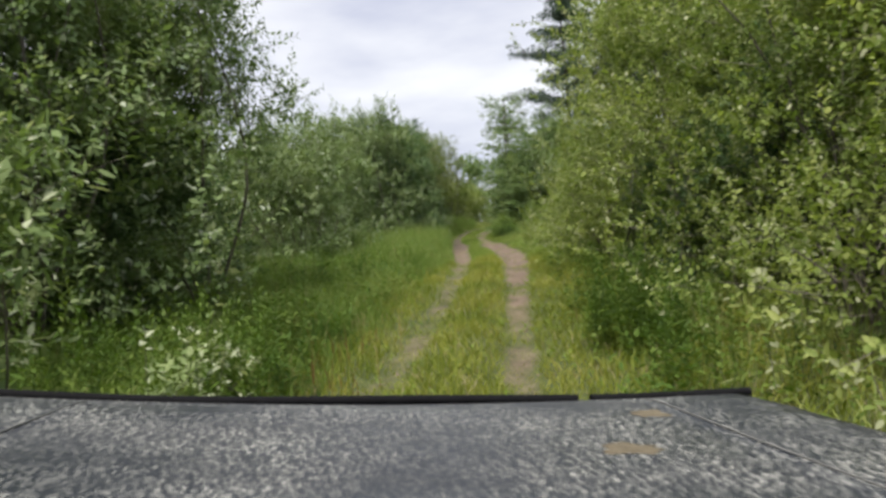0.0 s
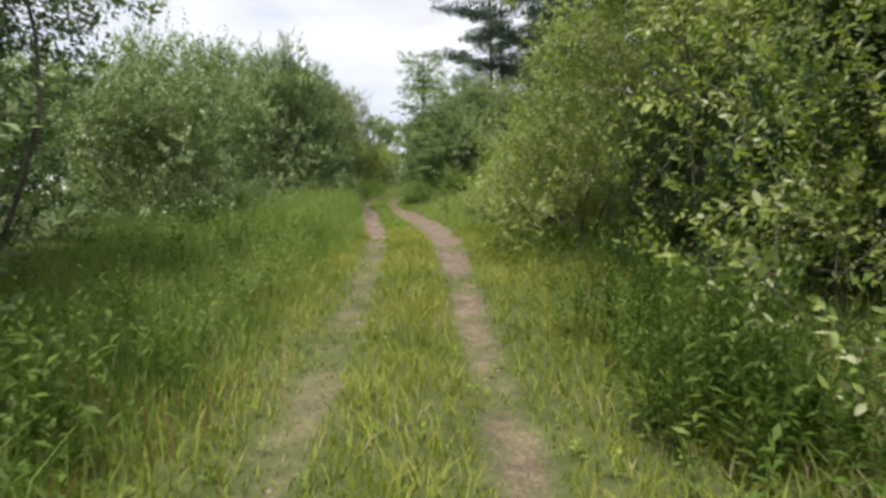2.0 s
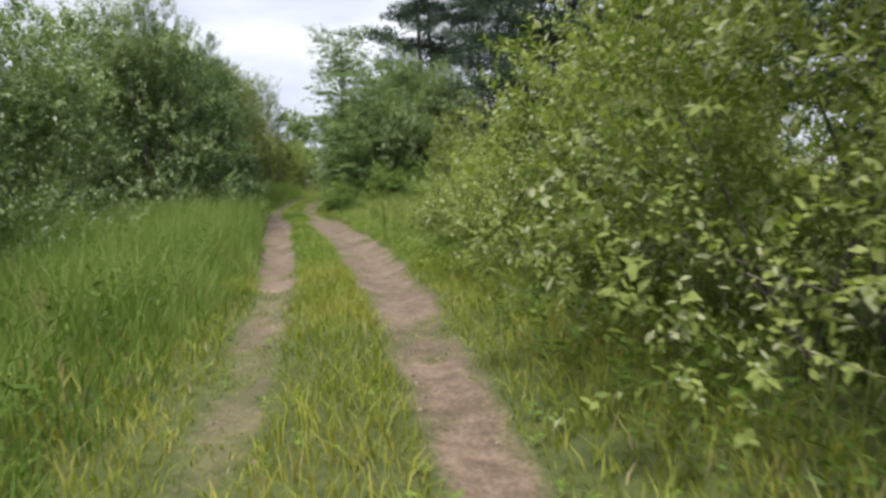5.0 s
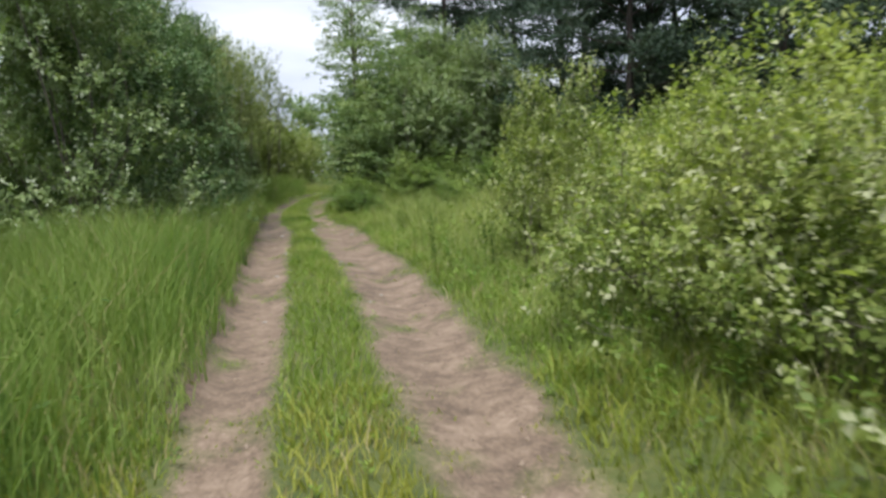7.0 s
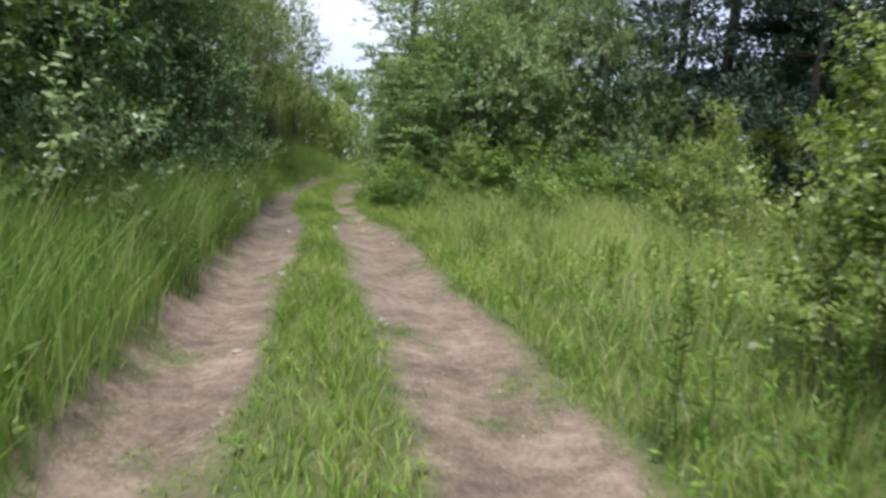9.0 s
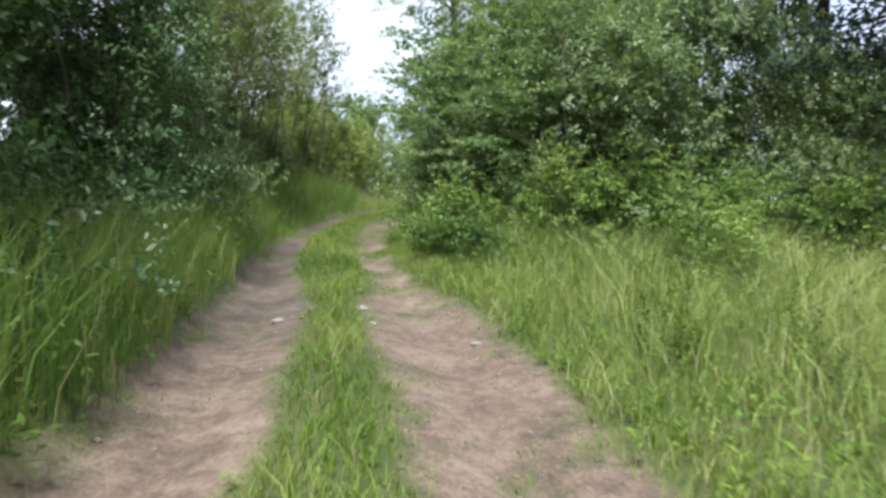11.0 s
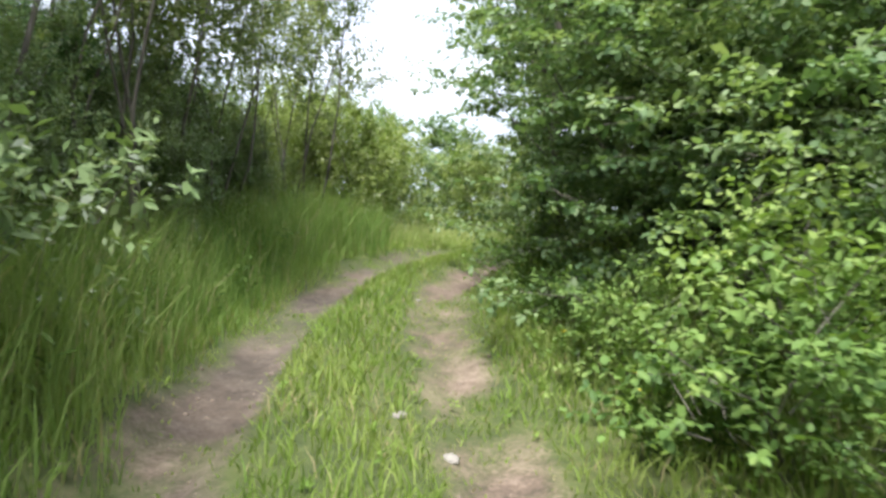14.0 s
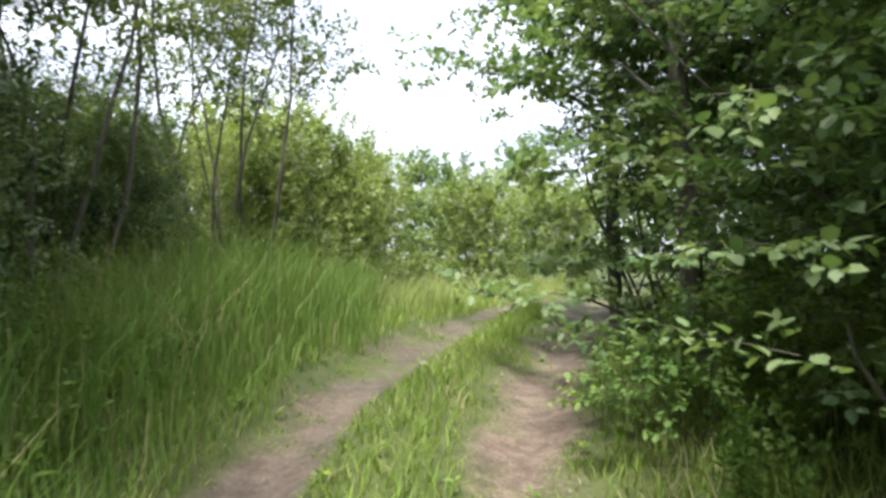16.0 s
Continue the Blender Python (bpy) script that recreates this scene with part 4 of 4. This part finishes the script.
# ---- herbs of the verges ----
def herb(seed, height, name="nettle", label="tall leafy green herb in the verge", mat=None, bloom=None):
    rng = np.random.default_rng(seed)
    ob = thing(name, label, "plant", group="verge herbs")
    st, lf = [], []
    for k in range(4):
        a = rng.uniform(0, 2 * np.pi)
        base = np.array([np.cos(a), np.sin(a), 0]) * rng.uniform(0.03, 0.16)
        h = height * rng.uniform(0.7, 1.1)
        path = stem_path(base, base * 2.2 + np.array([0, 0, h]), rng, 0.12, 6)
        st.append(tube(path, np.linspace(0.005, 0.002, 6), 4))
        m = 30
        t = np.linspace(0.15, 1.0, m)
        q = np.stack([np.interp(t, np.linspace(0, 1, 6), path[:, i]) for i in range(3)], -1)
        ang = np.arange(m) * 2.2 + a
        way = np.stack([np.cos(ang), np.sin(ang), 0.25 + 0.7 * t], -1)
        ln = 0.095 * (1.15 - 0.6 * t) * rng.uniform(.8, 1.2, m)
        lf.append(leaves(q, way, np.tile([0, 0, 1.0], (m, 1)) + rng.normal(size=(m, 3)) * .2, ln, ln * 0.13, rng, False))
    part_mesh("stem", mesh_from("stem", *merge(st), MAT_HERB), ob)
    part_mesh("leafage", mesh_from("leafage", *merge(lf), mat or MAT_HERB), ob, "pointed green leaves", "stuff")
    if bloom:
        top = np.repeat(path[-1:], 7, 0)
        a = np.arange(7) * 2 * np.pi / 7
        way = np.stack([np.cos(a), np.sin(a), 0 * a + .5], -1)
        part_mesh("flower", mesh_from("flower", *leaves(top, way, np.tile([0, 0, 1.0], (7, 1)), np.full(7, .022), np.full(7, .009), rng, False), bloom), ob, "small yellow flower")
    return ob


def plain(name, colour, rough=0.6, sheen=0.5):
    m, n, l, bsdf = nodes_of(name)
    noi, geo = n.new("ShaderNodeTexNoise"), n.new("ShaderNodeNewGeometry")
    noi.inputs["Scale"].default_value = 40
    l.new(geo.outputs["Position"], noi.inputs["Vector"])
    r = ramp_node(n, [(0.3, tuple(c * 0.75 for c in colour)), (0.7, tuple(min(1, c * 1.15) for c in colour))])
    l.new(noi.outputs["Fac"], r.inputs["Fac"])
    l.new(r.outputs["Color"], bsdf.inputs["Base Color"])
    bsdf.inputs["Roughness"].default_value, bsdf.inputs["Specular IOR Level"].default_value = rough, sheen
    return m


MAT_YELLOW = plain("yellow petal", (0.75, 0.55, 0.03))
HERBS = {"n1": lambda: herb(81, 0.95), "n2": lambda: herb(82, 0.7), "n3": lambda: herb(83, 0.55, "buttercup", "yellow-flowered green herb in the meadow", None, MAT_YELLOW)}
rng_h = np.random.default_rng(8)
HERB_PLACES = []
for n_h, kinds, x0, x1, y0, y1 in ((70, ("n1", "n2"), -3.2, -1.5, 2.6, 7.0), (14, ("n2",), -2.6, -1.6, 7.5, 14), (44, ("n2", "n1"), 1.15, 2.0, 4.4, 8.8), (22, ("n2", "n1"), 1.9, 3.4, 14.5, 27),
                                  (50, ("n3", "n2", "n3"), 2.2, 6.5, 26.5, 38.0), (16, ("n2", "n3"), 1.3, 2.2, 40, 46), (30, ("n1", "n2"), -3.2, -1.7, 38, 50), (10, ("n1",), -2.8, -1.6, 27, 37)):
    for _ in range(n_h):
        HERB_PLACES.append((kinds[rng_h.integers(len(kinds))], rng_h.uniform(x0, x1), rng_h.uniform(y0, y1), rng_h.uniform(0, 360), rng_h.uniform(0.75, 1.15)))
stand(HERBS, HERB_PLACES)


# ---- stones in the wheel tracks ----
MAT_STONE = plain("pale stone", (0.25, 0.225, 0.195), 0.85)


def stone(seed, w, d, h):
    bm = bmesh.new()
    bmesh.ops.create_icosphere(bm, subdivisions=2, radius=0.5)
    for v in bm.verts:
        k = 1 + 0.25 * noise.noise(v.co * 2.2 + Vector((seed, 0, 0)))
        v.co = Vector((v.co.x * w * k, v.co.y * d * k, v.co.z * h * k))
    me = bpy.data.meshes.new("stone")
    bm.to_mesh(me)
    bm.free()
    me.materials.append(MAT_STONE)
    return tagged(new("stone", me), "pale fieldstone half sunk in the wheel track", "stone", "stones in the track")


for i, (x, y, w, d, h) in enumerate(((0.32, 36.0, .17, .12, .07), (-0.52, 35.6, .16, .1, .06), (0.3, 37.1, .2, .08, .05), (0.42, 35.2, .09, .07, .05), (1.35, 34.7, .12, .08, .05), (0.10, 41.1, .1, .09, .05), (0.35, 40.6, .14, .08, .05),
                                     (-0.30, 31.0, .12, .09, .05), (-0.35, 27.6, .08, .06, .04), (1.25, 27.9, .07, .06, .04), (1.1, 25.0, .06, .05, .03), (-0.35, 24.0, .07, .05, .03), (0.75, 28.6, .10, .06, .04), (0.9, 24.4, .05, .05, .03),
                                     (0.45, 45.1, .1, .06, .04), (0.55, 48.3, .09, .07, .04), (-0.5, 9.6, .05, .04, .03), (-0.25, 8.8, .05, .04, .03))):
    ob = stone(i * 3.1, w, d, h)
    ob.matrix_world = pose(x, y, z_at(x, y) + h * 0.12, 0, 0, i * 47)


def crumbs(n=900):
    """Clods and pebbles lying loose in the bare wheel tracks."""
    rng = np.random.default_rng(19)
    x, y = rng.uniform(-1.9, 2.2, n * 9), rng.uniform(5, 52, n * 9)
    d, s = lane(x, y)
    ok = np.flatnonzero(rng.random(n * 9) < soil_at(x, y, d, s) * 0.8)[:n]
    p = np.stack([x[ok], y[ok], height_at(x[ok], y[ok], d[ok], s[ok])], -1)
    r = 0.008 + 0.022 * rng.random(len(p)) ** 3
    base = np.array([[1, 0, 0], [0, 1, 0], [-1, 0, 0], [0, -1, 0], [0, 0, 0.8], [0, 0, -0.6]])
    v = p[:, None] + base[None] * r[:, None, None] * rng.uniform(0.6, 1.3, (len(p), 6, 1))
    f = np.array([[0, 1, 4], [1, 2, 4], [2, 3, 4], [3, 0, 4], [1, 0, 5], [2, 1, 5], [3, 2, 5], [0, 3, 5]])
    faces = (np.arange(len(p))[:, None, None] * 6 + f[None]).reshape(-1, 3)
    tagged(new("gravel", mesh_from("gravel", v.reshape(-1, 3), faces, MAT_CLOD)), "loose clods and pebbles in the wheel tracks", "gravel", kind="stuff")


MAT_CLOD = plain("dry clod", (0.22, 0.17, 0.13), 0.95)
crumbs()


# ---- the car's front, where the drive begins ----
def car_paint():
    """Dark blue-grey paint under dried spatter and dust."""
    m, n, l, bsdf = nodes_of("dusty paint")
    tc, mp = n.new("ShaderNodeTexCoord"), n.new("ShaderNodeMapping")
    mp.inputs["Scale"].default_value = (0.46, 0.75, 1)
    l.new(tc.outputs["Object"], mp.inputs["Vector"])
    spat, dust, film = n.new("ShaderNodeTexNoise"), n.new("ShaderNodeTexNoise"), n.new("ShaderNodeTexNoise")
    for t, sc, de in ((spat, 270.0, 5), (dust, 7.0, 5), (film, 5.0, 5)):
        t.inputs["Scale"].default_value, t.inputs["Detail"].default_value = sc, de
        l.new(mp.outputs["Vector"], t.inputs["Vector"])
    fleck, thick, veil = ramp_node(n, [(0.54, (0, 0, 0)), (0.60, (1, 1, 1))]), ramp_node(n, [(0.32, (0.15, 0.15, 0.15)), (0.62, (1, 1, 1))]), ramp_node(n, [(0.35, (0, 0, 0)), (0.7, (0.55, 0.55, 0.55))])
    for t, r in ((spat, fleck), (dust, thick), (film, veil)):
        l.new(t.outputs["Fac"], r.inputs["Fac"])
    mul = n.new("ShaderNodeMath")
    mul.operation = "MULTIPLY"
    l.new(fleck.outputs["Color"], mul.inputs[0])
    l.new(thick.outputs["Color"], mul.inputs[1])
    veiled, mx = n.new("ShaderNodeMix"), n.new("ShaderNodeMix")
    veiled.data_type = mx.data_type = "RGBA"
    veiled.inputs["A"].default_value, veiled.inputs["B"].default_value = (0.009, 0.012, 0.019, 1), (0.038, 0.041, 0.045, 1)
    mx.inputs["B"].default_value = (0.40, 0.40, 0.37, 1)
    l.new(veil.outputs["Color"], veiled.inputs["Factor"])
    l.new(mul.outputs[0], mx.inputs["Factor"])
    l.new(veiled.outputs["Result"], mx.inputs["A"])
    l.new(mx.outputs["Result"], bsdf.inputs["Base Color"])
    add = n.new("ShaderNodeMath")
    l.new(mul.outputs[0], add.inputs[0])
    l.new(veil.outputs["Color"], add.inputs[1])
    mr = n.new("ShaderNodeMapRange")
    mr.inputs["To Min"].default_value, mr.inputs["To Max"].default_value = 0.33, 0.85
    l.new(add.outputs[0], mr.inputs["Value"])
    l.new(mr.outputs[0], bsdf.inputs["Roughness"])
    bump = n.new("ShaderNodeBump")
    bump.inputs["Strength"].default_value, bump.inputs["Distance"].default_value = 0.25, 0.0015
    l.new(mul.outputs[0], bump.inputs["Height"])
    l.new(bump.outputs["Normal"], bsdf.inputs["Normal"])
    return m


MAT_CAR = car_paint()
MAT_RUBBER = plain("black rubber", (0.006, 0.006, 0.007), 0.9, 0.15)
MAT_MUD = plain("dried mud", (0.115, 0.094, 0.06), 0.95)
MAT_DUST = plain("pale dust", (0.14, 0.14, 0.135), 0.9)
MAT_STEEL = plain("dull steel", (0.25, 0.25, 0.25), 0.45)


def car_front():
    car = thing("car", "dark blue-grey car front with dusty mud-spattered bonnet", "car")
    eye = gaze(*PATH[0][1:])
    fwd = Vector((-134 / 1207, 111 / 1207, -1)).normalized()
    rgt = fwd.cross(Vector((0, 1, 0))).normalized()
    upw = rgt.cross(fwd)
    car.matrix_basis = eye @ Matrix((rgt, fwd, upw)).transposed().to_4x4()

    def top(x, y):
        """Height of the bonnet below the eye, at x across and y ahead."""
        a = abs(x)
        z = -0.427 + (1.35 - y) * 0.15 - 0.25 * max(0.0, y - 1.22) ** 1.5
        z += 0.02 * (a / 0.75) ** 2 - 0.02 * x + (0.006 if x < 0 else 0.0) * a
        crease = 0.55 if x > 0 else 0.505
        fade = min(1.0, max(0.0, (1.30 - y) / 0.12))
        if a > crease:
            z -= fade * 0.02 * min(1.0, (a - crease) / 0.012) * math.exp(-(a - crease) / 0.10)
        z += fade * 0.006 * math.exp(-(((a - crease) / 0.012) ** 2))
        return z

    def sheet(name, xs, ys, edge=0.03):
        bm = bmesh.new()
        rows = [[bm.verts.new((x, y, top(x, y))) for y in ys] for x in xs]
        for i in range(len(xs) - 1):
            for j in range(len(ys) - 1):
                bm.faces.new((rows[i][j], rows[i + 1][j], rows[i + 1][j + 1], rows[i][j + 1])).smooth = True
        r = bmesh.ops.extrude_face_region(bm, geom=bm.faces[:])
        for v in r["geom"]:
            if isinstance(v, bmesh.types.BMVert):
                v.co.z -= edge
        bmesh.ops.recalc_face_normals(bm, faces=bm.faces[:])
        return part(name, bm, MAT_CAR, car)

    ys = list(np.linspace(0.42, 1.345, 26))
    bonnet = sheet("bonnet", sorted([*np.linspace(-0.84, 0.76, 40), *(q * (0.55 if q > 0 else 0.505) + q * k for q in (-1, 1) for k in (-0.02, -0.01, -0.004, 0.002, 0.008, 0.014, 0.03))]), ys)
    for sgn in (-1, 1):
        bm = bmesh.new()
        prof = [(0.746, -0.005), (0.79, -0.012), (0.825, -0.05), (0.845, -0.13), (0.85, -0.33), (0.80, -0.45)]
        rows = [[bm.verts.new((sgn * (px + (0.1 if sgn < 0 else 0.02)), y, top(0.76, y) + pz)) for px, pz in prof] for y in np.linspace(0.42, 1.36, 20)]
        for i in range(19):
            for j in range(5):
                bm.faces.new((rows[i][j], rows[i + 1][j], rows[i + 1][j + 1], rows[i][j + 1])).smooth = True
        bmesh.ops.solidify(bm, geom=bm.faces[:], thickness=0.004)
        part("wing", bm, MAT_CAR, car)
    for sgn, crease in ((-1, 0.505), (1, 0.55)):
        pts = [(sgn * (crease + 0.004 * math.sin(y * 5)), y, top(sgn * crease, y) + 0.0005) for y in np.linspace(0.45, 1.27, 24)]
        part_mesh("crease_edge", mesh_from("crease_edge", *tube(pts, np.full(24, 0.0016), 6), MAT_DUST, True), bonnet, "pale dust-worn crease of the bonnet")
    for x0, x1 in ((-0.88, 0.435), (0.462, 0.805)):
        xs = np.linspace(x0, x1, 24)
        pts = [(x, 1.352 - 0.02 * (abs(x) / 0.78) ** 2, top(x, 1.35) + 0.006 + 0.0025 * math.sin(x * 7 + 1)) for x in xs]
        me = mesh_from("rubber_strip", *tube(pts, np.full(24, 0.0105), 8), MAT_RUBBER, True)
        part_mesh("rubber_strip", me, car, "black rubber strip along the bonnet's edge")
    for x, y, r in ((0.50, 1.12, 0.035), (0.36, 0.885, 0.045)):
        bm = bmesh.new()
        ring = []
        for k in range(22):
            a = k * 2 * math.pi / 22
            q = r * (1 + 0.75 * noise.noise(Vector((math.cos(a) * 2.2, math.sin(a) * 2.2, x * 9))))
            px, py = x + q * math.cos(a), y + 0.8 * q * math.sin(a)
            ring.append(bm.verts.new((px, py, top(px, py) + 0.0005)))
        mid = bm.verts.new((x, y, top(x, y) + 0.003))
        for k in range(22):
            bm.faces.new((ring[k], ring[(k + 1) % 22], mid))
        part("mud_patch", bm, MAT_MUD, bonnet, "dried brown mud patch")
    bm = bmesh.new()
    rows = [[bm.verts.new((x, 1.34 + 0.05 * math.sin(k / 7 * 3.1), -0.44 - 0.055 * k)) for k in range(9)] for x in np.linspace(-0.8, 0.8, 20)]
    for i in range(19):
        for j in range(8):
            bm.faces.new((rows[i][j], rows[i + 1][j], rows[i + 1][j + 1], rows[i][j + 1])).smooth = True
    bmesh.ops.solidify(bm, geom=bm.faces[:], thickness=0.01)
    part("front_panel", bm, MAT_CAR, car)
    for sgn in (-1, 1):
        wheel = new("wheel")
        wheel.parent = car
        ang = np.linspace(0, 2 * np.pi, 33)
        for nm, r, w, mat in (("tyre", 0.255, 0.085, MAT_RUBBER), ("rim", 0.165, 0.07, MAT_STEEL)):
            pts = [(sgn * 0.70, 0.95 + r * math.cos(a), -1.0 + r * math.sin(a)) for a in ang]
            part_mesh(nm, mesh_from(nm, *tube(pts, np.full(33, w), 10), mat, True), wheel)
    return car


car_front()
